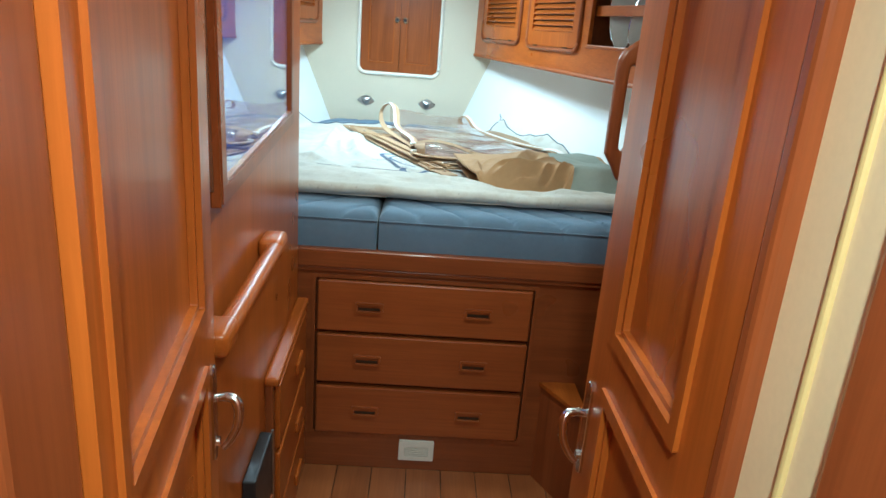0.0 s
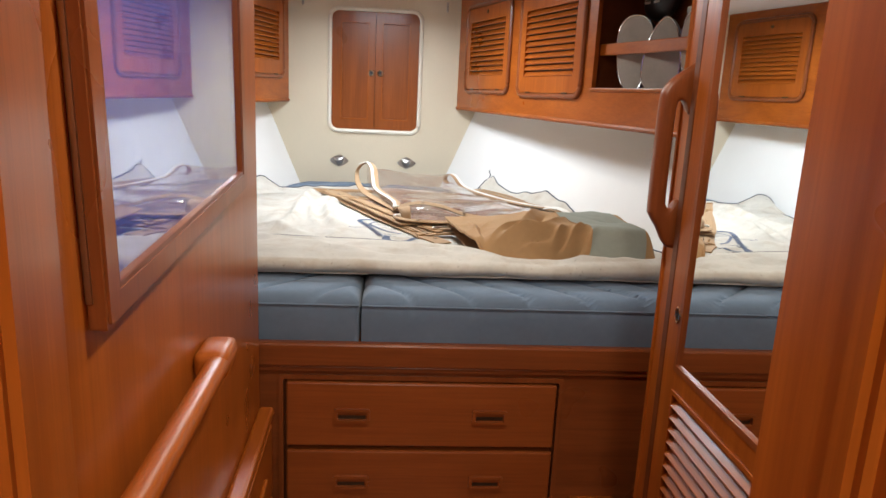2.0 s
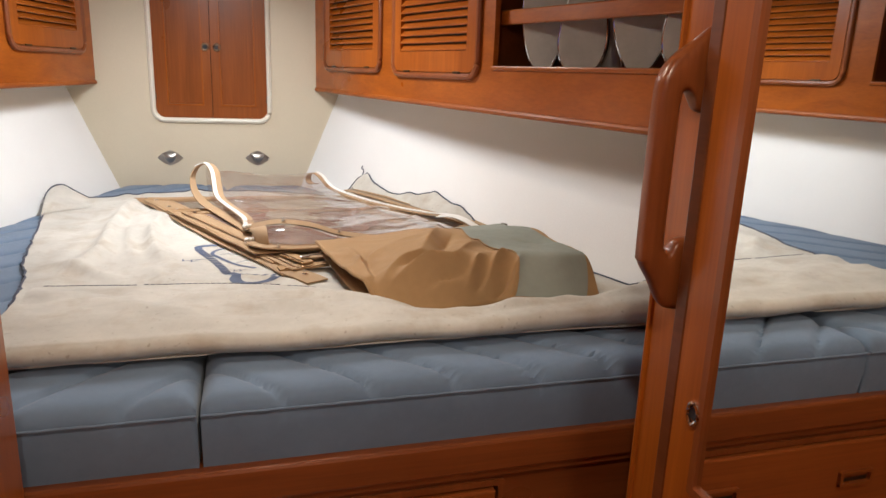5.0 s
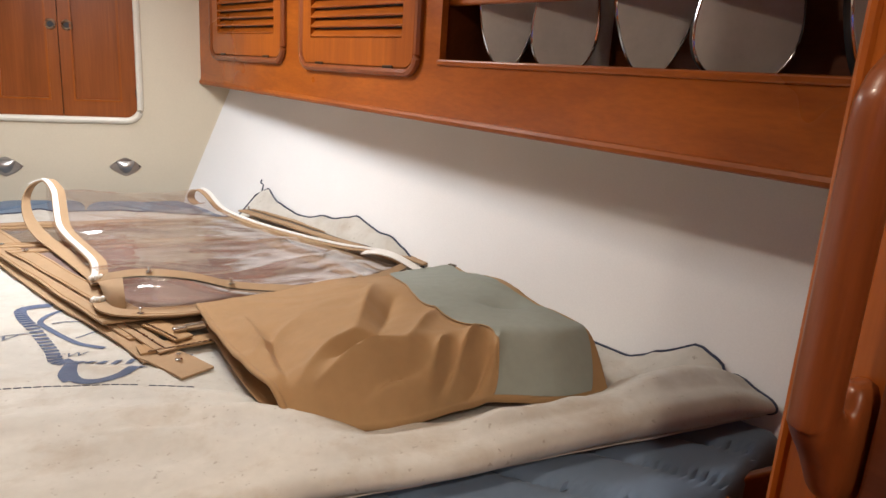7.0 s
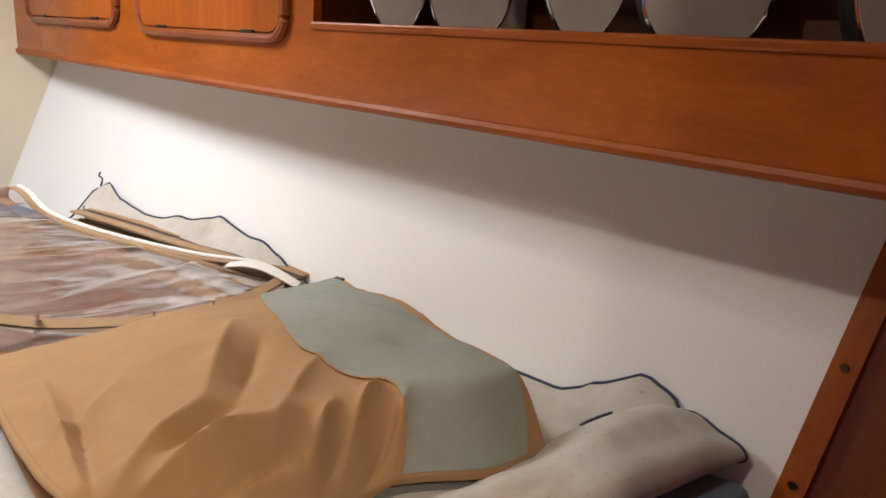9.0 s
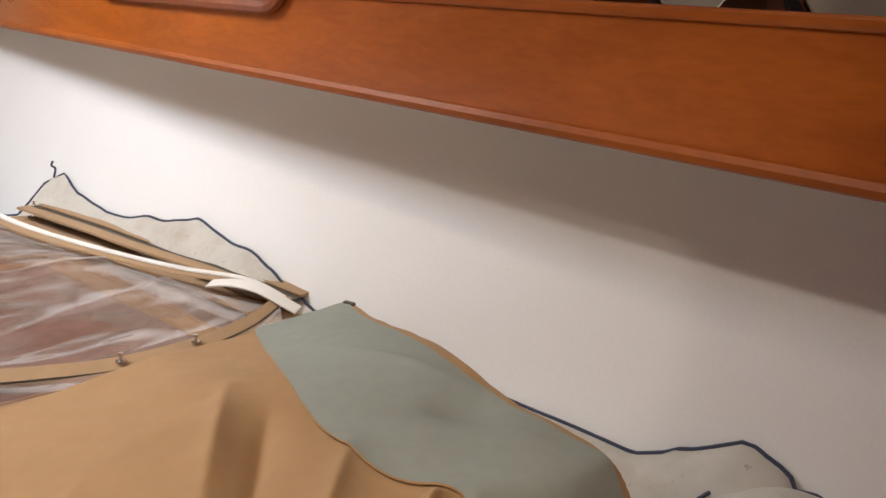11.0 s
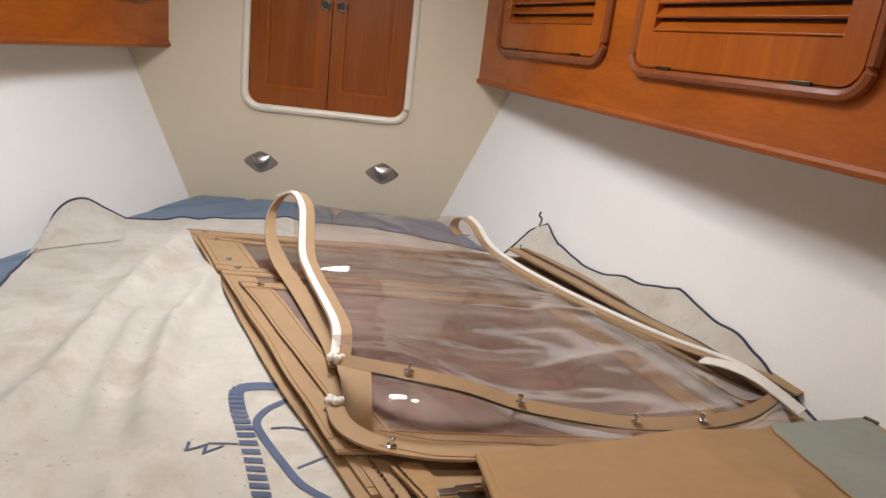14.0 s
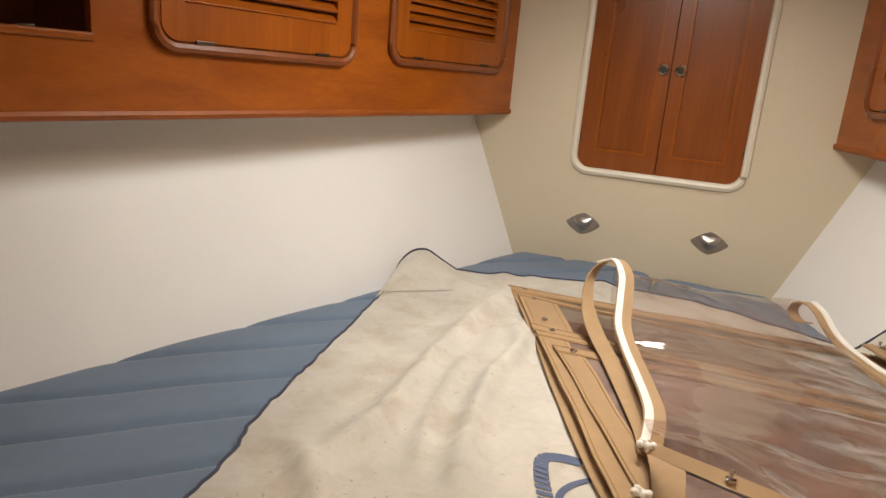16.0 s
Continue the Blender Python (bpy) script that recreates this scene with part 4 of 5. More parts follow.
# ---- the cloth spread over the berth ----
FRONT = 2.235
XL = ((2.2, -0.40), (2.75, -0.48), (2.97, -0.54), (3.29, -0.593), (3.75, -0.67), (3.95, -0.71))
YBACK = ((0.0, 3.715), (0.05, 3.800), (0.106, 3.890), (0.207, 3.912), (0.323, 3.953), (0.42, 4.012), (0.70, 4.02), (1.0, 3.835))
RISE = ((2.30, 0.0), (2.34, 0.050), (2.39, 0.066), (2.45, 0.024), (2.50, 0.0), (3.02, 0.0), (3.12, 0.028), (3.22, 0.062), (3.40, 0.090), (3.52, 0.066), (3.66, 0.050), (3.76, 0.062), (3.83, 0.100))


CREASES = (((-0.376, 3.660), (-0.382, 3.282), 0.022, 0.020), ((-0.382, 3.282), (-0.366, 3.050), 0.020, 0.019), ((-0.366, 3.050), (-0.372, 2.860), 0.024, 0.013),
           ((-0.244, 3.480), (-0.256, 3.248), 0.018, 0.017), ((-0.256, 3.248), (-0.234, 3.078), 0.017, 0.020), ((-0.234, 3.078), (-0.200, 2.920), 0.020, 0.014),
           ((-0.325, 3.300), (-0.296, 3.053), 0.014, 0.012), ((-0.296, 3.053), (-0.262, 2.920), 0.015, 0.010), ((-0.30, 3.56), (-0.252, 3.42), 0.016, 0.010),
           ((-0.55, 3.70), (-0.50, 3.30), 0.035, -0.010), ((-0.44, 2.90), (-0.30, 2.76), 0.020, 0.010), ((-0.62, 3.82), (-0.40, 3.72), 0.024, 0.010),
           ((-0.20, 2.82), (-0.17, 2.72), 0.016, 0.007), ((0.0, 2.73), (0.13, 2.66), 0.014, 0.006))


def cloth_z(x, y):
    """The top of the cloth away from its edges."""
    z = 0.9790 + 0.0045 * wave(x, y, 4, 3.0) + 0.0025 * wave(x, y, 13, 5.0)
    z += 0.013 * math.exp(-((x + 0.33 - 0.20 * (y - 3.2)) / 0.036) ** 2) * (0.6 + 0.6 * wave(0, y, 3, 1.0))
    z += 0.011 * math.exp(-((x + 0.20 + 0.25 * (y - 3.0)) / 0.030) ** 2) * (0.6 + 0.7 * wave(3.0, y, 3, 2.0))
    z += 0.010 * math.exp(-((x + 0.45 - 0.10 * (y - 3.0)) / 0.026) ** 2) * (0.6 + 0.7 * wave(7.0, y, 3, 2.0))
    z += 0.009 * math.exp(-((x + 0.50 - 0.45 * (y - 3.3)) / 0.022) ** 2) * max(0, wave(1.0, y, 2, 4.0) + 0.4)
    for (ax, ay), (bx, by), w, h in CREASES:
        dx, dy = bx - ax, by - ay
        f = ((x - ax) * dx + (y - ay) * dy) / (dx * dx + dy * dy)
        g = max(0.0, min(1.0, f))
        d = math.hypot(x - ax - g * dx, y - ay - g * dy)
        z += (1.5 if h > 0 else 0.6) * h * math.exp(-(d / w) ** 2 * (1 if d < w else d / w) ** -0.5) * (0.55 + 0.45 * math.sin(math.pi * g))
    return max(z, 0.9768 + 0.0006 * wave(x, y, 20, 2.0))


def cloth_point(u, v):
    y = lerp(FRONT, table(YBACK, u), v)
    ragged = 0.010 * wave(0.0, y, 17, 2.0) + 0.004 * wave(0.0, y, 70, 8.0)
    x0 = table(XL, y) + ragged
    x1 = hull_r(y, 0.99) - 0.010
    x = lerp(x0, x1, u)
    z = cloth_z(x, y)
    lift = table(RISE, y)
    d = x1 - x
    if d < 0.055:
        t = 1 - d / 0.055
        z += lift * t * t * (3 - 2 * t)
        z += 0.012 * wave(x, y, 16, 6.0) * t * (lift > 0.02)
        x += 0.415 * lift * t * t - 0.003 * t
    y += 0.012 * wave(x, 1.0, 9, 4.0) * (v > 0.98)
    return Vector((x, y, z))


spread = thing("canvas_spread", (0.1, 3.1, PAD_Z), "natural canvas cloth with navy edging, creased and stained, on the berth", "cloth")
bm = bmesh.new()
sheet(bm, cloth_point, 130, 130, 0.0025)
smooth(part("cloth", bm, towel_cloth, spread), 80)
bm = bmesh.new()
edge = [cloth_point(0, k / 90) for k in range(8, 91)] + [cloth_point(k / 70, 1) for k in range(1, 71)] + [cloth_point(1, 1 - k / 110) for k in range(1, 105)]
tube(bm, [p + Vector((0, 0, 0.001)) for p in edge], 0.0029, seg=6)
smooth(part("edging", bm, navy_thread, spread, "navy overlocked edging"))
bm = bmesh.new()
tube(bm, spline([(0.500, 3.828, 1.075), (0.505, 3.832, 1.095), (0.498, 3.836, 1.102), (0.502, 3.838, 1.112)], 4), 0.0025, seg=6)
part("loose_thread", bm, navy_thread, spread)

# the far corner of the cloth, standing up in a small peak
bm = bmesh.new()
PEAK = spline([(-0.662, 3.700, 0.982), (-0.672, 3.735, 1.012), (-0.656, 3.775, 1.041), (-0.628, 3.812, 1.044), (-0.598, 3.845, 1.016), (-0.562, 3.880, 0.984)], 5)
rows = []
for q in PEAK:
    f = Vector((-0.66 + (q.x + 0.66) * 1.25 + 0.03, q.y - 0.17, 0))
    f.z = cloth_z(f.x, f.y) + 0.002
    rows.append([bm.verts.new(q.lerp(f, k / 8) + Vector((0, 0, 0.030 * math.sin(math.pi * k / 8) * -0.5 * max(0, q.z - 1.0) / 0.05))) for k in range(9)])
for ra, rb in zip(rows, rows[1:]):
    for k in range(8):
        bm.faces.new((ra[k], ra[k + 1], rb[k + 1], rb[k]))
smooth(part("raised_corner", bm, towel_cloth, spread), 80)
bm = bmesh.new()
tube(bm, PEAK, 0.0032, seg=6)
smooth(part("edging", bm, navy_thread, spread, "navy overlocked edging"))

# the front of the cloth, rolled back on itself
FOLD = ((-0.42, 2.68), (-0.26, 2.66), (-0.07, 2.645), (0.10, 2.61), (0.24, 2.545), (0.31, 2.46), (0.40, 2.365), (0.60, 2.345), (0.78, 2.350), (0.90, 2.385), (1.05, 2.395))
ROLL = ((-0.42, 0.044), (0.1, 0.044), (0.45, 0.042), (0.7, 0.056), (0.85, 0.064), (0.95, 0.060), (1.0, 0.052), (1.07, 0.030))


def roll_point(u, v):
    x = lerp(-0.42, 1.062, u)
    h = table(ROLL, x) * (1 + 0.10 * wave(x, 0, 6, 2.0))
    yf = table(FOLD, x) + 0.006 * wave(x, 0, 14, 6.0)
    front = 2.218 + 0.010 * wave(x, 0, 5, 9.0)
    prof = ((2.30, 0.9735), (front + 0.030, 0.975), (front + 0.006, 0.975 + h * 0.28), (front, 0.975 + h * 0.6), (front + 0.012, 0.975 + h * 0.90), (front + 0.040, 0.975 + h), (lerp(front + 0.04, yf, 0.35), 0.979 + h * 0.92), (lerp(front + 0.04, yf, 0.7), 0.982 + h * 0.55), (yf, 0.985 + h * 0.12))
    s = v * 8
    k = min(7, int(s))
    p0, p1, p2, p3 = (Vector(prof[min(max(k + j, 0), 8)]) for j in (-1, 0, 1, 2))
    t = s - k
    q = 0.5 * ((2 * p1) + (p2 - p0) * t + (2 * p0 - 5 * p1 + 4 * p2 - p3) * t * t + (3 * p1 - p0 - 3 * p2 + p3) * t ** 3)
    y, z = q.x, max(q.y, 0.9735)
    if k >= 5:
        z += (0.018 * wave(x * 0.8 + y, y * 2.5, 6, 1.5) + 0.014 * max(0, wave(x * 0.7 + y * 1.2, y * 0.8, 11, 4.0)) + 0.005 * wave(x, y, 22, 7.0)) * min(1, (s - 5) * 1.2) * min(1, (8.05 - s) * 1.5)
        z = max(z, cloth_z(x, y) + 0.003)
    return Vector((min(x, hull_r(y, z) - 0.006), y, z))


bm = bmesh.new()
surface(bm, roll_point, 150, 48)
smooth(part("rolled_front", bm, towel_cloth, spread), 80)
bm = bmesh.new()
for k in range(0, 46):
    if wave(k, 0, 1.7, 3.0) > -0.25:
        tube(bm, [roll_point((k + j * 0.4) / 110, 1.0) + Vector((0, 0, 0.0006)) for j in range(3)], 0.0011, seg=5)
part("edging_stitches", bm, navy_thread, spread, "broken navy stitches")
bm = bmesh.new()
tube(bm, [roll_point(0.90 + k / 200, 1.0) + Vector((0, 0, 0.001)) for k in range(21)], 0.0026, seg=6)
smooth(part("edging", bm, navy_thread, spread, "navy overlocked edging"))
bm = bmesh.new()
tube(bm, [roll_point(0.998, v / 20) for v in range(3, 20)], 0.0030, seg=6)
part("edging", bm, navy_thread, spread)


# the navy print on the cloth: rope border, ring and letters
def print_strip(name, pts, width, parent):
    bm = bmesh.new()
    path = spline([(x, y, 0) for x, y in pts], 10)
    g = []
    for k, p in enumerate(path):
        t = (path[min(k + 1, len(path) - 1)] - path[max(k - 1, 0)]).normalized()
        n = Vector((-t.y, t.x, 0)) * width / 2
        g.append([bm.verts.new((q.x, q.y, cloth_z(q.x, q.y) + 0.0012)) for q in (p - n, p, p + n)])
    for a, b in zip(g, g[1:]):
        for j in (0, 1):
            bm.faces.new((a[j], a[j + 1], b[j + 1], b[j]))
    return part(name, bm, navy_print, parent)


ROPE = [(-0.052, 3.062), (-0.085, 3.060), (-0.108, 3.045), (-0.100, 3.0), (-0.080, 2.945), (-0.055, 2.875), (-0.034, 2.81), (-0.018, 2.755), (0.03, 2.735), (0.115, 2.722), (0.20, 2.715)]
bm = bmesh.new()
path = spline([(x, y, 0) for x, y in ROPE], 4)
for k in range(1, len(path) - 1):
    t = (path[k + 1] - path[k - 1]).normalized()
    n = Vector((-t.y, t.x, 0))
    c = path[k]
    quad = [c - n * 0.011 - t * 0.0090, c - n * 0.011 + t * 0.0015, c + n * 0.011 + t * 0.0090, c + n * 0.011 - t * 0.0015]
    bm.faces.new([bm.verts.new((q.x, q.y, cloth_z(q.x, q.y) + 0.0013)) for q in quad])
part("printed_rope", bm, navy_print, spread, "navy printed rope border")
print_strip("printed_ring", [(-0.030, 3.030), (-0.058, 2.995), (-0.066, 2.96), (-0.052, 2.925), (-0.020, 2.875), (0.010, 2.83), (0.05, 2.80)], 0.011, spread)
print_strip("printed_line", [(-0.045, 2.945), (-0.02, 2.950), (0.01, 2.945)], 0.004, spread)
print_strip("printed_line", [(-0.118, 2.906), (-0.095, 2.908), (-0.080, 2.908)], 0.003, spread)
print_strip("printed_line", [(0.00, 2.865), (0.025, 2.885), (0.045, 2.895)], 0.004, spread)
print_strip("printed_anchor", [(-0.012, 2.765), (0.004, 2.735), (0.004, 2.700), (0.016, 2.668), (0.045, 2.655), (0.085, 2.668), (0.115, 2.690)], 0.017, spread)
print_strip("printed_anchor", [(0.004, 2.735), (-0.004, 2.700), (0.006, 2.672)], 0.024, spread)
for word, x, y, size in (("W", -0.152, 2.882, 0.036), ("SW", -0.030, 2.775, 0.026)):
    curve = bpy.data.curves.new("letters", "FONT")
    curve.body, curve.size, curve.shear = word, size, 0.35
    tmp = bpy.data.objects.new("letters", curve)
    flat = bpy.data.meshes.new_from_object(tmp)
    bpy.data.objects.remove(tmp)
    bm = bmesh.new()
    bm.from_mesh(flat)
    bpy.data.meshes.remove(flat)
    bmesh.ops.triangulate(bm, faces=bm.faces)
    bmesh.ops.subdivide_edges(bm, edges=bm.edges, cuts=4, use_grid_fill=True)
    for v in bm.verts:
        px, py = x + v.co.x * 1.25, y + v.co.y * 0.85
        v.co = Vector((px, py, cloth_z(px, py) + 0.0016))
    part("printed_letters", bm, navy_print, spread)


# ---- the clear-vinyl cockpit enclosure panels, stacked on the cloth ----
def ribbon(bm, pts, width, thick=0.0025, side=None, n=7, wob=0.0):
    """A flat band along points; side gives its width's direction, else level across the path."""
    path = spline(pts, n)
    rings = []
    for k, p in enumerate(path):
        t = (path[min(k + 1, len(path) - 1)] - path[max(k - 1, 0)]).normalized()
        if side and not isinstance(side[0], (int, float)):
            f = k / (len(path) - 1) * (len(side) - 1)
            j = min(len(side) - 2, int(f))
            s = Vector(side[j]).lerp(Vector(side[j + 1]), f - j).normalized()
        else:
            s = Vector(side).normalized() if side else t.cross(Vector((0, 0, 1))).normalized()
        nrm = s.cross(t).normalized()
        p = p + nrm * wob * wave(k * 0.2, 0, 1.0, p.x)
        w = width / 2
        rings.append([bm.verts.new(p + s * a * w + nrm * b * thick / 2) for a, b in ((-1, -1), (1, -1), (1, 1), (-1, 1))])
    for a, b in zip(rings, rings[1:]):
        for j in range(4):
            bm.faces.new((a[j], a[(j + 1) % 4], b[(j + 1) % 4], b[j]))
    bm.faces.new(rings[0])
    bm.faces.new(rings[-1])


def stud(parent, p):
    bm = bmesh.new()
    prof = ((0.0, 0.0), (0.0068, 0.0), (0.0068, 0.002), (0.0026, 0.003), (0.0024, 0.009), (0.0042, 0.0095), (0.0042, 0.012), (0.0, 0.0125))
    surface(bm, lambda u, v: Vector(p) + Vector((prof[int(v * 7 + 0.01)][0] * math.cos(2 * math.pi * u), prof[int(v * 7 + 0.01)][0] * math.sin(2 * math.pi * u), prof[int(v * 7 + 0.01)][1])), 10, 7, True)
    smooth(part("snap_stud", bm, chrome, parent, "nickel snap stud"), 50)


def quad_at(c, u, v):
    (a, b, d, e) = c
    return Vector((lerp(lerp(a[0], b[0], u), lerp(e[0], d[0], u), v), lerp(lerp(a[1], b[1], u), lerp(e[1], d[1], u), v), 0))


def window_panel(c, z, seed, bars, label, sheet_mat, amp=0.004):
    """A flat clear panel bordered by canvas bands: c is front-left, front-right, back-right, back-left."""
    ob = thing("vinyl_enclosure", (*quad_at(c, 0.5, 0.5).xy, z - 0.002), label, "canvas panel", "stacked enclosure panels")

    def lie(u, v, lift=0.0):
        p = quad_at(c, u, v)
        return Vector((p.x + 0.004 * wave(p.y, 0, 8, seed), p.y + 0.004 * wave(p.x, 0, 8, seed + 2), z + lift + amp * wave(p.x, p.y, 7, seed)))

    bm = bmesh.new()
    surface(bm, lambda u, v: lie(u, v), 28, 28)
    smooth(part("clear_window", bm, sheet_mat, ob, "clear flexible window"))
    wl, wr, wf, wb = bars
    for name, (u0, u1, v0, v1), lift in (("border", (0, wl, 0, 1), 0.002), ("border", (1 - wr, 1, 0, 1), 0.002), ("border", (0, 1, 0, wf), 0.003), ("border", (0, 1, 1 - wb, 1), 0.003)):
        if u1 - u0 < 1e-6 or v1 - v0 < 1e-6:
            continue
        bm = bmesh.new()
        sheet(bm, lambda u, v: lie(lerp(u0, u1, u), lerp(v0, v1, v), lift), 24 if u1 - u0 > 0.5 else 4, 24 if v1 - v0 > 0.5 else 4, 0.003)
        smooth(part(name, bm, tan_band, ob, "tan canvas border"), 60)
        bm = bmesh.new()
        if u1 - u0 < v1 - v0:
            us = (lerp(u0, u1, 0.12), lerp(u0, u1, 0.88))
            for uu in us:
                tube(bm, [lie(uu, lerp(v0, v1, k / 24), lift + 0.0004) for k in range(25)], 0.0011, seg=5)
        else:
            for vv in (lerp(v0, v1, 0.12), lerp(v0, v1, 0.88)):
                tube(bm, [lie(lerp(u0, u1, k / 24), vv, lift + 0.0004) for k in range(25)], 0.0011, seg=5)
        part("stitching", bm, tan_cloth, ob)
    return ob, lie


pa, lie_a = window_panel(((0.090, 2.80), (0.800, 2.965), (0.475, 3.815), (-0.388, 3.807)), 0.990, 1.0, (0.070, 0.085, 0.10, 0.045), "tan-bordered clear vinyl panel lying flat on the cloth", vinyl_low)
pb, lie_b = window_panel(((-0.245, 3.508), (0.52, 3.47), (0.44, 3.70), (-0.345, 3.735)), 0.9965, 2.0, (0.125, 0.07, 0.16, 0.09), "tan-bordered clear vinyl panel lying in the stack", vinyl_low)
pm, lie_m = window_panel(((0.046, 2.865), (0.660, 2.90), (0.47, 3.50), (-0.236, 3.492)), 1.0015, 4.0, (0.090, 0.06, 0.05, 0.045), "tan-bordered tinted vinyl panel under the top of the stack", stack_vinyl, 0.002)
pc, lie_c = window_panel(((0.079, 2.877), (0.655, 2.90), (0.46, 3.44), (-0.182, 3.421)), 1.0075, 3.0, (0.082, 0.07, 0.06, 0.065), "tan-bordered tinted vinyl panel on top of the stack", stack_vinyl, 0.003)
for lie, pan, spots in ((lie_a, pa, ((0.05, 0.985), (0.96, 0.985))), (lie_b, pb, ((0.05, 0.90), (0.05, 0.32), (0.06, 0.10))), (lie_c, pc, ((0.055, 0.965),))):
    for u, v in spots:
        bm = bmesh.new()
        p = lie(u, v, 0.0045)
        tube(bm, [p + Vector((0.0058 * math.cos(a), 0.0058 * math.sin(a), 0)) for a in np.linspace(0, 2 * math.pi, 12, endpoint=False)], 0.0018, True, 6)
        part("grommet", bm, chrome, pan, "nickel grommet")

# layered left edges with zips


def zip_teeth(parent, pts, r=0.0024):
    """A coarse metal zip: a cord of small teeth along points."""
    path = spline(pts, 22)
    bm = bmesh.new()
    tube(bm, path, [r if k % 2 else r * 0.45 for k in range(len(path))], seg=5)
    return part("zip_teeth", bm, ring_brown, parent, "browned brass zip teeth")


edges = thing("canvas_edging_stack", (-0.1, 3.2, 0.982), "layered tan canvas edges with zips along the stack", "canvas panel", "stacked enclosure panels")
for path, w, z in (([(-0.240, 3.540), (-0.138, 3.290), (-0.038, 3.062), (0.034, 2.922), (0.092, 2.800), (0.128, 2.705)], 0.034, 0.9865),
                   ([(-0.205, 3.500), (-0.110, 3.288), (-0.016, 3.080), (0.050, 2.945), (0.106, 2.825), (0.152, 2.722)], 0.030, 0.9945)):
    bm = bmesh.new()
    ribbon(bm, [(x, y, z) for x, y in path], w, 0.0032, None, 9, 0.0015)
    smooth(part("edge_band", bm, tan_band, edges), 50)
zip_teeth(edges, [(0.062, 2.905, 0.9985), (0.104, 2.828, 0.9972), (0.148, 2.730, 0.9970)])
bm = bmesh.new()
ribbon(bm, [(0.128, 2.850, 1.002), (0.158, 2.800, 1.0025), (0.182, 2.757, 1.001)], 0.036, 0.004, None, 8)
smooth(part("zip_flap", bm, tan_cloth, edges, "short tan zip flap"), 50)
zip_teeth(edges, [(0.119, 2.842, 1.0052), (0.146, 2.795, 1.0055), (0.170, 2.752, 1.004)], 0.0019)
bm = bmesh.new()
ribbon(bm, [(0.152, 2.815, 0.9985), (0.215, 2.824, 0.999), (0.300, 2.838, 0.999)], 0.026, 0.004, None, 8)
smooth(part("front_flap", bm, tan_band, edges), 50)
bm = bmesh.new()
ribbon(bm, [(0.105, 2.742, 0.9925), (0.190, 2.758, 0.9935), (0.310, 2.785, 0.9935)], 0.040, 0.004, None, 8)
smooth(part("front_flap", bm, tan_cloth, edges), 50)
zip_teeth(edges, [(0.120, 2.725, 0.9965), (0.200, 2.741, 0.9975), (0.310, 2.768, 0.9975)], 0.0019)
bm = bmesh.new()
ribbon(bm, [(0.130, 2.735, 0.9885), (0.165, 2.685, 0.9875), (0.195, 2.635, 0.986)], 0.062, 0.004, None, 6)
smooth(part("strap_end", bm, tan_band, edges), 50)
stud(edges, (0.168, 2.690, 0.9895))

# the big clear panel folded over on top, its fold standing up at the back
big = thing("folded_vinyl_enclosure", (0.3, 3.3, 1.0), "large clear vinyl panel folded over, with tan straps and white zips", "canvas panel", "stacked enclosure panels")
LF, LB = Vector((0.030, 3.080)), Vector((-0.105, 3.620))
RF, RB = Vector((0.705, 3.050)), Vector((0.285, 3.790))
PROFILE = ((0.0, 1.030), (0.2, 1.026), (0.42, 1.024), (0.62, 1.030), (0.78, 1.052), (0.89, 1.092), (0.955, 1.128), (1.0, 1.138), (1.035, 1.126), (1.045, 1.096), (1.02, 1.060), (0.95, 1.034), (0.8, 1.020), (0.5, 1.014), (0.1, 1.013))


RIDGES = ((0.06, 3.47, 0.12, 0.013, 0.012), (0.24, 3.35, -0.10, 0.012, 0.011), (0.42, 3.36, 0.15, 0.014, 0.012), (0.20, 3.18, 0.25, 0.012, 0.010), (0.44, 3.19, 0.30, 0.012, 0.012), (0.12, 3.56, 0.05, 0.011, 0.010), (0.33, 3.50, -0.2, 0.012, 0.010))


def fold_profile(v):
    s = v * (len(PROFILE) - 1)
    k = min(len(PROFILE) - 2, int(s))
    p0, p1, p2, p3 = (Vector(PROFILE[min(max(k + j, 0), len(PROFILE) - 1)]) for j in (-1, 0, 1, 2))
    t = s - k
    q = 0.5 * ((2 * p1) + (p2 - p0) * t + (2 * p0 - 5 * p1 + 4 * p2 - p3) * t * t + (3 * p1 - p0 - 3 * p2 + p3) * t ** 3)
    return q.x, q.y


def fold_point(u, v, raise_by=0.0):
    f, z = fold_profile(v)
    a, b = LF.lerp(LB, f), RF.lerp(RB, f)
    p = a.lerp(b, u)
    sag = 4 * u * (1 - u)
    hgt = z - 1.012
    hgt *= lerp(1.0, 0.62, u) * (1 - 0.18 * sag)
    z = 1.012 + hgt + 0.012 * wave(p.x * 1.2, p.y, 4, v) * sag + (0.0060 * wave(p.x * 0.7 + p.y * 0.5, p.y * 1.6, 13, 0.4) + 0.0024 * wave(p.x * 0.3 + p.y * 0.9, p.y * 1.4 - p.x * 0.5, 30, 2.0)) * min(1, 2.5 * sag) + 0.006 * math.exp(-((p.y - 3.16 - 0.10 * p.x) / 0.020) ** 2) * sag
    for rx, ry, lean, w, h in RIDGES:
        z += h * math.exp(-((p.y - ry - lean * (p.x - rx)) / w) ** 2) * math.exp(-((p.x - rx) / 0.13) ** 2) * (v < 0.5)
    if v < 0.5:
        z += 0.030 * max(0, 1 - f / 0.25) * math.exp(-((u - 0.14) / 0.16) ** 2)
    return Vector((p.x, p.y - 0.10 * sag * max(0, 1 - f * 1.6) * 0.9, z + raise_by))


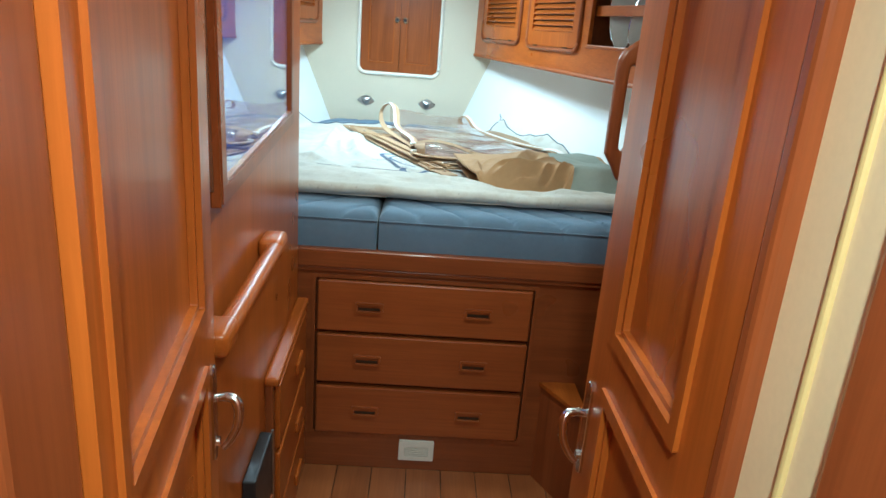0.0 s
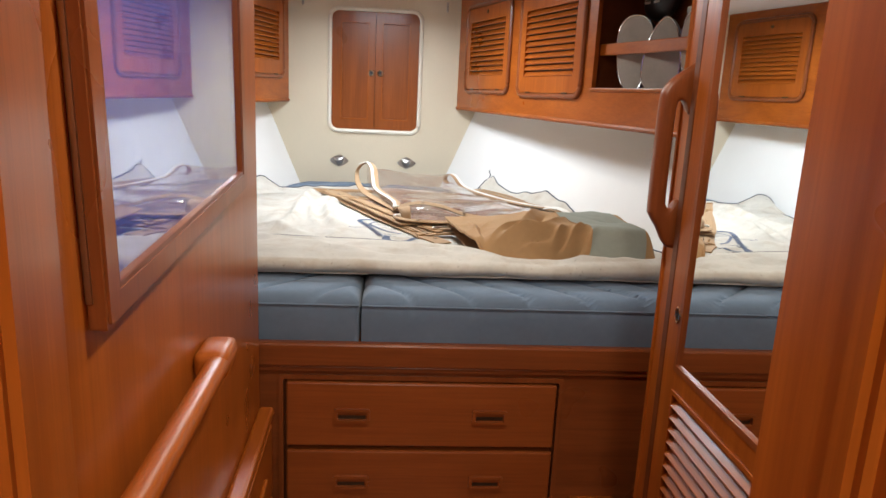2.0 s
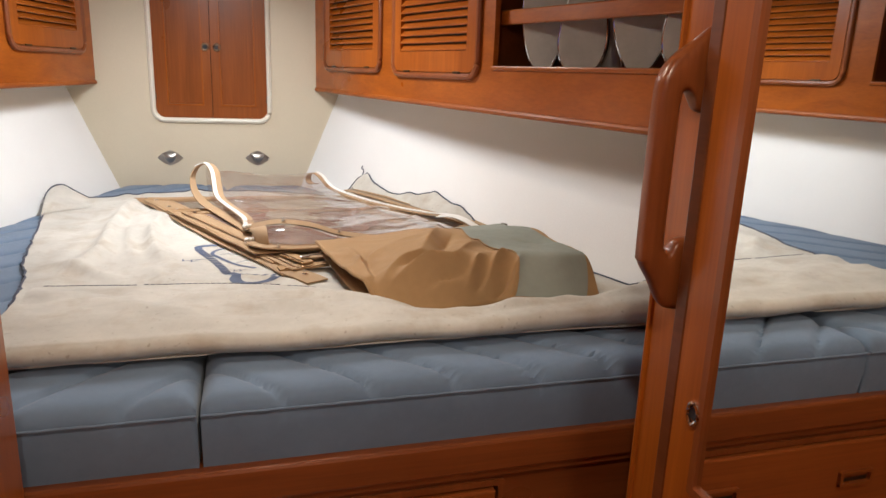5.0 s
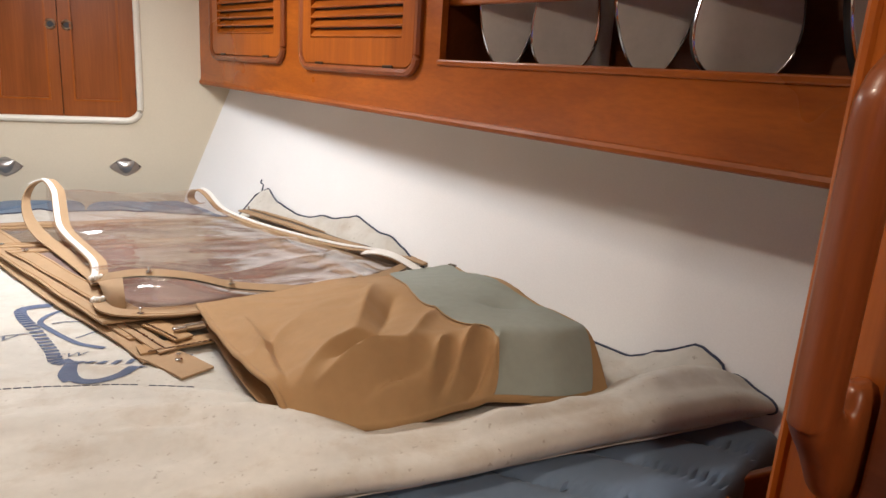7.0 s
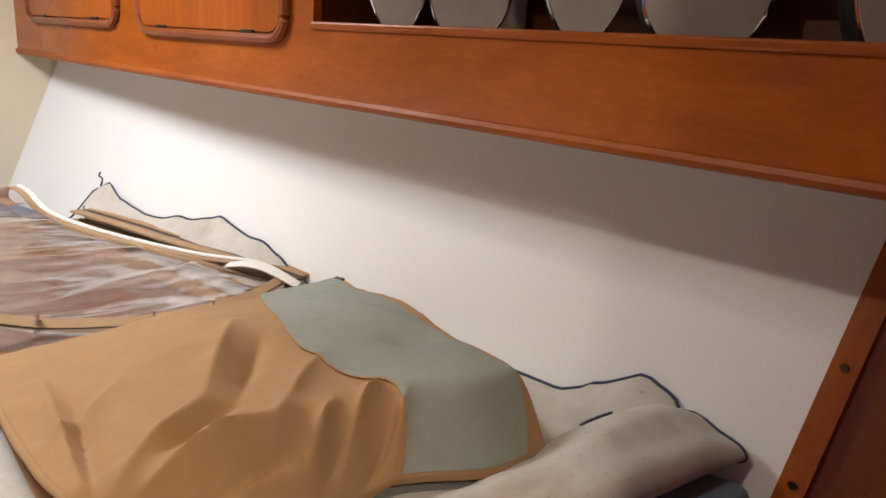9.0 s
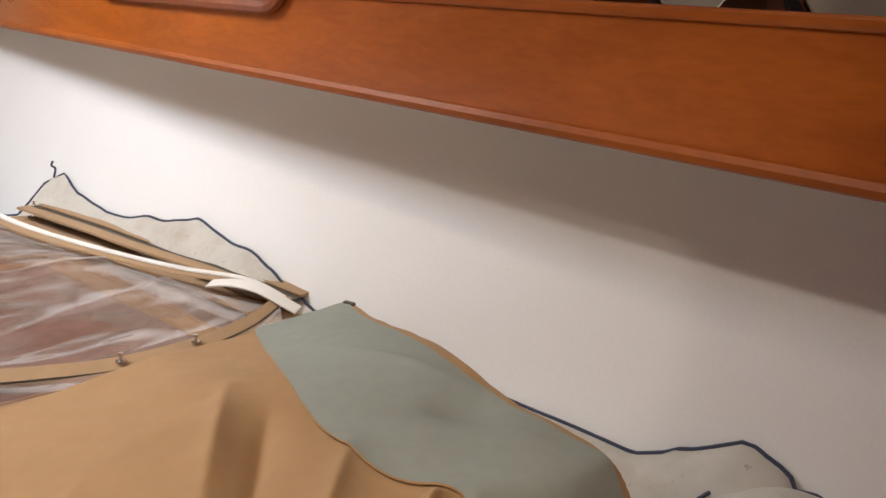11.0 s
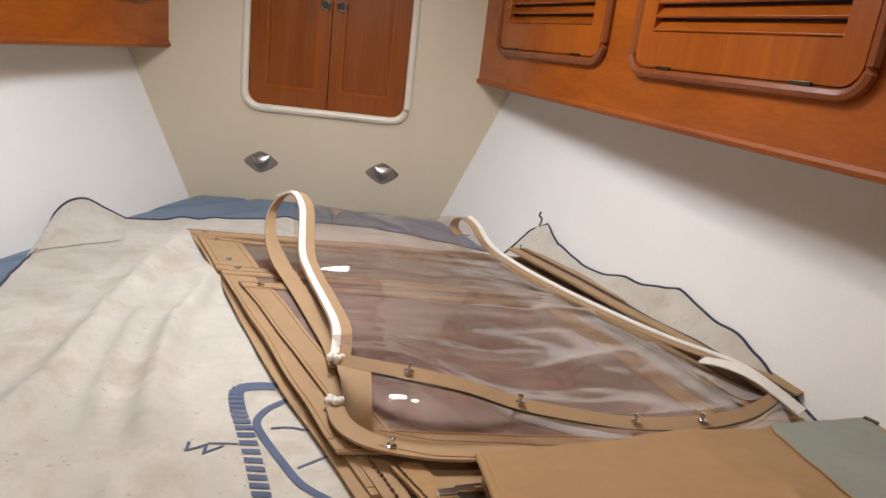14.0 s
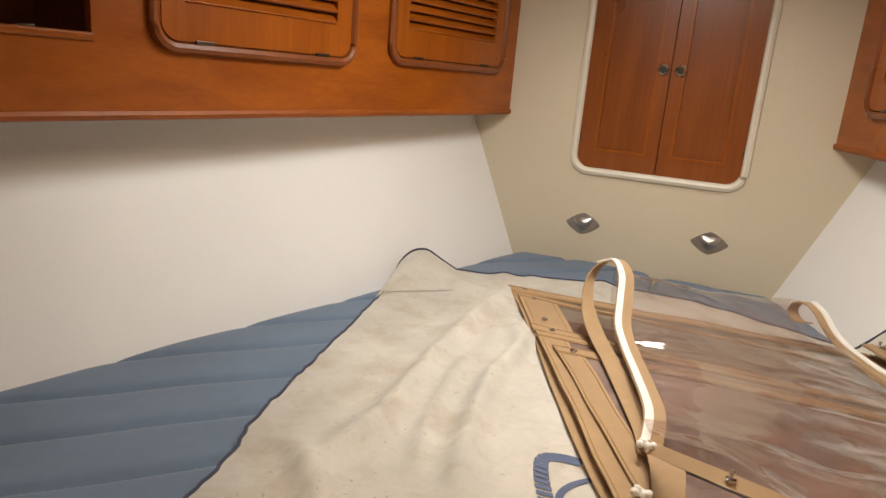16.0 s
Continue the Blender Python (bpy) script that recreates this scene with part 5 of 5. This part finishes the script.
bm = bmesh.new()
surface(bm, fold_point, 110, 260)
smooth(part("clear_sheet", bm, vinyl, big, "clear flexible window sheet"), 80)
STRAP = [(0.022, 3.085, 1.022), (0.072, 3.005, 1.054), (0.131, 2.958, 1.069), (0.210, 2.952, 1.058), (0.290, 2.962, 1.031), (0.380, 2.966, 1.016), (0.462, 2.966, 1.010), (0.560, 2.972, 1.014), (0.650, 3.000, 1.020), (0.722, 3.050, 1.026)]
bm = bmesh.new()
ribbon(bm, STRAP, 0.024, 0.003, (0.05, 0.93, 0.36), 8)
front = part("front_strap", bm, tan_band, big, "tan canvas strap")
smooth(front, 50)
bm = bmesh.new()
tube(bm, [p + Vector((0, -0.0112, -0.0045)) for p in spline(STRAP, 8)], 0.0022, seg=6)
smooth(part("piping", bm, bronze, front, "dark rolled seam"), 60)
for p in ((0.131, 2.958, 1.0715), (0.290, 2.962, 1.0335), (0.462, 2.966, 1.0125), (0.565, 2.974, 1.0165)):
    stud(big, p)
LOW = [(0.048, 2.958, 1.0135), (0.060, 2.912, 1.0155), (0.092, 2.880, 1.0165), (0.160, 2.864, 1.0165), (0.240, 2.868, 1.016), (0.36, 2.870, 1.015), (0.52, 2.878, 1.013), (0.66, 2.900, 1.012)]
bm = bmesh.new()
ribbon(bm, LOW, 0.046, 0.0035, None, 8)
smooth(part("lower_strap", bm, tan_band, big, "tan canvas strap"), 50)
bm = bmesh.new()
for off in (0.016, -0.018):
    tube(bm, [Vector(p) + Vector((0.004, off, 0.0021)) for p in LOW[2:]], 0.0009, seg=5)
part("stitching", bm, tan_cloth, big)
stud(big, (0.112, 2.862, 1.0175))
sp, lp2 = spline(STRAP, 8), spline(LOW, 10)


def front_fold(a, b, v):
    """From the upper strap at a to the lower strap at b, bulging between."""
    p = (at(sp, a) + Vector((0, -0.010, -0.004))).lerp(at(lp2, b) + Vector((0, 0.012, 0.001)), v)
    bulge = math.sin(math.pi * v)
    return Vector((p.x, p.y - 0.020 * bulge, p.z + 0.018 * bulge * (1 - 0.6 * a) + 0.003 * wave(p.x, p.y, 14, 5.0) * bulge))


bm = bmesh.new()
surface(bm, lambda u, v: front_fold(lerp(0.115, 1.0, u), lerp(0.24, 1.0, u), v), 60, 14)
smooth(part("front_fold", bm, vinyl, big, "clear flexible window fold"), 80)
bm = bmesh.new()
surface(bm, lambda u, v: front_fold(lerp(0.025, 0.130, u), lerp(0.0, 0.27, u), v) + Vector((0, -0.001, 0.0012)), 8, 14)
smooth(part("corner_band", bm, tan_band, big), 60)


def edge_strap(path, width, mat, name, parent, label, side, shift=(0, 0, 0), thick=0.0028):
    bm = bmesh.new()
    ribbon(bm, [Vector(p) + Vector(shift) for p in path], width, thick, side, 8)
    return smooth(part(name, bm, mat, parent, label), 50)


LOOP1 = [(0.034, 3.078, 1.026), (0.030, 3.17, 1.034), (0.000, 3.28, 1.038), (-0.036, 3.40, 1.040), (-0.062, 3.49, 1.052), (-0.072, 3.555, 1.088), (-0.080, 3.60, 1.124), (-0.104, 3.635, 1.146), (-0.138, 3.640, 1.134), (-0.156, 3.620, 1.098), (-0.146, 3.565, 1.056), (-0.110, 3.48, 1.028), (-0.062, 3.37, 1.018), (0.000, 3.20, 1.015), (0.024, 3.125, 1.016), (0.036, 3.065, 1.018)]
SIDES1 = [(1, 0.15, 0)] * 6 + [(1, 0.4, 0), (0.7, 0.8, 0), (0.45, 0.9, 0), (0.45, 0.9, 0), (0.6, 0.8, 0), (0.9, 0.4, 0), (1, 0.2, 0), (1, 0.2, 0), (1, 0.2, 0), (1, 0.2, 0)]
edge_strap(LOOP1, 0.034, tan_band, "side_strap", big, "tan canvas side strap standing in a loop", SIDES1)
edge_strap(LOOP1[:9], 0.013, zip_white, "zip_tape", big, "white zip tape", SIDES1[:9], (-0.008, -0.005, 0.0042), 0.003)
LOOP2 = [(0.728, 3.052, 1.024), (0.690, 3.130, 1.036), (0.610, 3.255, 1.026), (0.515, 3.405, 1.024), (0.420, 3.555, 1.030), (0.352, 3.680, 1.044), (0.318, 3.745, 1.080), (0.298, 3.777, 1.091), (0.279, 3.795, 1.083), (0.273, 3.798, 1.062), (0.286, 3.784, 1.046), (0.303, 3.768, 1.049)]
edge_strap(LOOP2, 0.026, tan_band, "side_strap", big, "tan canvas side strap standing in a loop", (0.85, 0.5, 0))
edge_strap(LOOP2[:8], 0.013, zip_white, "zip_tape", big, "white zip tape", (0.85, 0.5, 0), (0.008, 0.004, 0.004), 0.003)
edge_strap([(0.640, 3.145, 1.036), (0.668, 3.108, 1.046), (0.700, 3.065, 1.044), (0.742, 3.010, 1.022)], 0.020, zip_white, "zip_end_tape", big, "broad white zip end", (0.8, 0.45, 0.3))
for c in ((0.030, 3.062, 1.030), (0.036, 2.968, 1.012)):
    bm = bmesh.new()
    for k in range(7):
        a = k * 2.4
        made = bmesh.ops.create_icosphere(bm, subdivisions=1, radius=0.0065)
        bmesh.ops.translate(bm, vec=Vector(c) + Vector((0.010 * math.cos(a), 0.010 * math.sin(a), 0.004 * (k % 3))), verts=made["verts"])
    smooth(part("zip_end", bm, zip_white, big, "white frayed zip end"), 80)
slider = thing("zip_slider", (0.19, 2.79, 1.000), "bright metal zip slider on the stack of panels", "zip")
bm = bmesh.new()
box(bm, -0.013, 0.013, -0.0065, 0.0065, 0.0, 0.007, 0.0025, pose(0.176, 2.787, 1.0062, 0, 0, 12))
part("body", bm, chrome, slider)
bm = bmesh.new()
ring(bm, roundrect(0, 0, 0.036, 0.010, 0.004, 4), roundrect(0.010, 0, 0.008, 0.0045, 0.0015, 4), -0.001, 0.001, pose(0.202, 2.796, 1.0125, 90, 0, 14))
part("puller", bm, chrome, slider)

# ---- the folded tan canvas with its sage patch ----
BACK = spline([(0.211, 2.815, 0), (0.33, 2.845, 0), (0.44, 2.868, 0), (0.55, 2.895, 0), (0.637, 2.920, 0), (0.73, 2.945, 0), (0.822, 2.962, 0)], 8)
FRNT = spline([(0.300, 2.400, 0), (0.370, 2.372, 0), (0.46, 2.358, 0), (0.54, 2.372, 0), (0.615, 2.378, 0), (0.72, 2.340, 0), (0.815, 2.350, 0)], 8)
LEFT = spline([(0.300, 2.400, 0), (0.262, 2.50, 0), (0.235, 2.64, 0), (0.211, 2.815, 0)], 8)
RITE = spline([(0.815, 2.350, 0), (0.840, 2.43, 0), (0.808, 2.55, 0), (0.812, 2.76, 0), (0.824, 2.962, 0)], 8)
# ridges (plus) and hollows (minus): from, to, height, width
FOLDS = (((0.517, 2.697), (0.419, 2.492), 0.008, 0.024), ((0.419, 2.492), (0.324, 2.436), 0.01, 0.02), ((0.535, 2.629), (0.456, 2.483), -0.009, 0.024),
         ((0.456, 2.483), (0.364, 2.439), -0.008, 0.018), ((0.577, 2.535), (0.476, 2.41), 0.007, 0.018), ((0.476, 2.41), (0.341, 2.415), 0.013, 0.018),
         ((0.506, 2.395), (0.406, 2.383), -0.011, 0.014), ((0.545, 2.419), (0.498, 2.379), 0.014, 0.012), ((0.557, 2.403), (0.516, 2.379), -0.014, 0.011),
         ((0.609, 2.438), (0.537, 2.381), 0.013, 0.012), ((0.613, 2.406), (0.564, 2.378), -0.02, 0.011), ((0.638, 2.414), (0.599, 2.375), 0.013, 0.01),
         ((0.461, 2.379), (0.404, 2.375), 0.01, 0.014), ((0.36, 2.634), (0.266, 2.536), 0.005, 0.022), ((0.307, 2.615), (0.305, 2.448), -0.007, 0.016),
         ((0.277, 2.704), (0.294, 2.456), 0.007, 0.014),
         ((0.660, 2.760), (0.760, 2.560), 0.003, 0.03), ((0.680, 2.560), (0.760, 2.520), -0.007, 0.03))


def near(p, a, b):
    a, b = Vector((*a, 0)), Vector((*b, 0))
    t = max(0, min(1, (p - a).dot(b - a) / (b - a).length_squared))
    return (p - a.lerp(b, t)).length, t


def dense(path, n):
    return np.array([path[k].lerp(path[k + 1], j / n).xy for k in range(len(path) - 1) for j in range(n)] + [path[-1].xy])


FRONT_EDGE, RIGHT_EDGE = dense(FRNT, 8), dense(RITE, 8)


def canvas_z(x, y):
    p = Vector((x, y, 0))
    d = math.sqrt(((FRONT_EDGE - (x, y)) ** 2).sum(1).min())
    d = max(0, min(d, (1.4 + 6 * max(0, y - 2.45)) * math.sqrt(((RIGHT_EDGE - (x, y)) ** 2).sum(1).min())) - 0.0008)
    t = min(1, d / 0.062)
    full = max(0, min(1, (x - 0.26) / 0.22)) * max(0, min(1, (2.95 - y) / 0.30))
    top = 1.046 + 0.052 * full * full * (3 - 2 * full)
    foot = 0.996 + 0.010 * max(0, min(1, (x - 0.30) / 0.35))
    z = lerp(foot, top, math.sin(t * math.pi / 2))
    for a, b, amp, w in FOLDS:
        dist, s = near(p, a, b)
        z += 2.5 * amp * math.exp(-abs(dist / (0.8 * w)) ** 1.15) * min(1, t * 1.6 + 0.15) * (0.35 + 0.65 * math.sin(math.pi * s))
    return z + (0.005 * wave(x, y, 9, 11.0) + 0.002 * wave(x + y, y * 0.5, 24, 3.0)) * t


def canvas_point(u, v):
    p = at(FRNT, u).lerp(at(BACK, u), v) + at(LEFT, v).lerp(at(RITE, v), u)
    c = at(FRNT, 0).lerp(at(FRNT, 1), u).lerp(at(BACK, 0).lerp(at(BACK, 1), u), v)
    p = p - c
    return Vector((p.x, p.y, canvas_z(p.x, p.y)))


cover = thing("folded_canvas_cover", (0.58, 2.65, 0.985), "tan canvas cover with a sage-green patch, folded and crumpled", "canvas cover")
bm = bmesh.new()
sheet(bm, canvas_point, 160, 120, 0.010)
smooth(part("canvas", bm, tan_cloth, cover), 70)
bm = bmesh.new()
surface(bm, lambda u, v: Vector((lerp(at(LEFT, v).x + 0.004, at(LEFT, v).x + 0.16, u), at(LEFT, v).y - 0.008 + 0.02 * u, lerp(0.987, 1.018, v * (1 - u * 0.4)) + 0.010 * math.sin(u * 5 + v * 3) * u)), 14, 30)
smooth(part("under_layer", bm, tan_cloth, cover), 70)
bm = bmesh.new()
tube(bm, [canvas_point(0.002, k / 40) - Vector((0, 0, 0.004)) for k in range(41)], 0.0055, seg=8)
smooth(part("hem", bm, tan_cloth, cover), 70)
bm = bmesh.new()
PATCH = (((0.630, 2.916), (0.800, 2.955)), ((0.590, 2.75), (0.775, 2.76)), ((0.568, 2.60), (0.762, 2.62)), ((0.582, 2.490), (0.776, 2.48)), ((0.630, 2.428), (0.792, 2.40)), ((0.612, 2.377), (0.776, 2.343)))


PATCH_L = spline([(*row[0], 0) for row in PATCH], 12)
PATCH_R = spline([(*row[1], 0) for row in PATCH], 12)


def patch_point(u, v):
    p = at(PATCH_L, v).lerp(at(PATCH_R, v), u)
    hem = float(np.interp(p.x, FRONT_EDGE[:, 0], FRONT_EDGE[:, 1])) + 0.001
    p.y = lerp(p.y, hem, max(0, (v - 0.8) / 0.2))
    return Vector((p.x, p.y, canvas_z(p.x, p.y) + 0.0028))


surface(bm, patch_point, 40, 90)
smooth(part("sage_patch", bm, sage_cloth, cover, "sage-green chafe patch"), 80)
bm = bmesh.new()
tube(bm, [patch_point(0, k / 70) for k in range(71)], 0.0012, seg=5)
part("seam", bm, tan_cloth, cover)
bm = bmesh.new()
box(bm, -0.010, 0.010, -0.005, 0.005, 0, 0.005, 0.0015, pose(0.800, 2.945, canvas_z(0.800, 2.945), 0, 0, -60))
part("zip_pull", bm, bronze, cover, "dark zip pull")

# bound edges with their zips along the hull side of the stack
bound = thing("bound_zip_edge", (0.62, 3.45, 0.994), "two tan canvas bindings with a dark zip between", "canvas panel", "stacked enclosure panels")
for name, off, z, w, mat in (("binding", 0.004, 1.016, 0.026, tan_band), ("zip", -0.020, 1.013, 0.022, bronze), ("binding", -0.044, 1.017, 0.026, tan_band)):
    bm = bmesh.new()
    ribbon(bm, [(0.470 + 0.92 * off, 3.815 + 0.4 * off, z), (0.545 + 0.92 * off, 3.645 + 0.4 * off, z + 0.002), (0.630 + 0.92 * off, 3.455 + 0.4 * off, z), (0.712 + 0.92 * off, 3.270 + 0.4 * off, z + 0.003), (0.790 + 0.92 * off, 3.090 + 0.4 * off, z - 0.004)], w, 0.005, None, 8, 0.001)
    smooth(part(name, bm, mat, bound), 50)
stud(bound, (0.452, 3.795, 1.019))

# ---- ceiling hatch and lamps ----
hat = thing("ceiling_hatch", (-0.10, 3.42, CEIL), "square daylit hatch in the cabin ceiling", "hatch")
bm = bmesh.new()
ring(bm, roundrect(0, 0, 0.42, 0.42, 0.05, 6), roundrect(0, 0, 0.33, 0.33, 0.04, 6), 0, 0.008, Matrix.Translation((-0.10, 3.42, CEIL - 0.012)) @ pose(0, 0, 0, 90, 0, 0))
part("frame", bm, white_plastic, hat)
bm = bmesh.new()
plate(bm, roundrect(0, 0, 0.33, 0.33, 0.04, 6), 0, 0.002, Matrix.Translation((-0.10, 3.42, CEIL - 0.004)) @ pose(0, 0, 0, 90, 0, 0))
part("pane", bm, hatch_pane_mat, hat, "pale daylit pane")
for lx, ly in LAMPS:
    lp = thing("ceiling_lamp", (lx, ly, CEIL), "small round recessed ceiling lamp", "lamp", "ceiling lamps")
    bm = bmesh.new()
    tube(bm, [(lx + 0.040 * math.cos(a), ly + 0.040 * math.sin(a), CEIL - 0.008) for a in np.linspace(0, 2 * math.pi, 24, endpoint=False)], 0.008, True, 6)
    part("bezel", bm, chrome, lp)
    bm = bmesh.new()
    plate(bm, [(0.034 * math.cos(a), 0.034 * math.sin(a)) for a in np.linspace(0, 2 * math.pi, 24, endpoint=False)], 0, 0.002, Matrix.Translation((lx, ly, CEIL - 0.006)) @ pose(0, 0, 0, 90, 0, 0))
    part("lens", bm, lamp_mat, lp)

# ---- the planks of the cabin floor ----
for k in range(12):
    x0 = -0.66 + 0.125 * k
    part("plank", boxed(x0 + 0.0012, x0 + 0.1238, -1.08, YF - 0.001, -0.006, 0.0, 0.0012), sole_wood, floor)
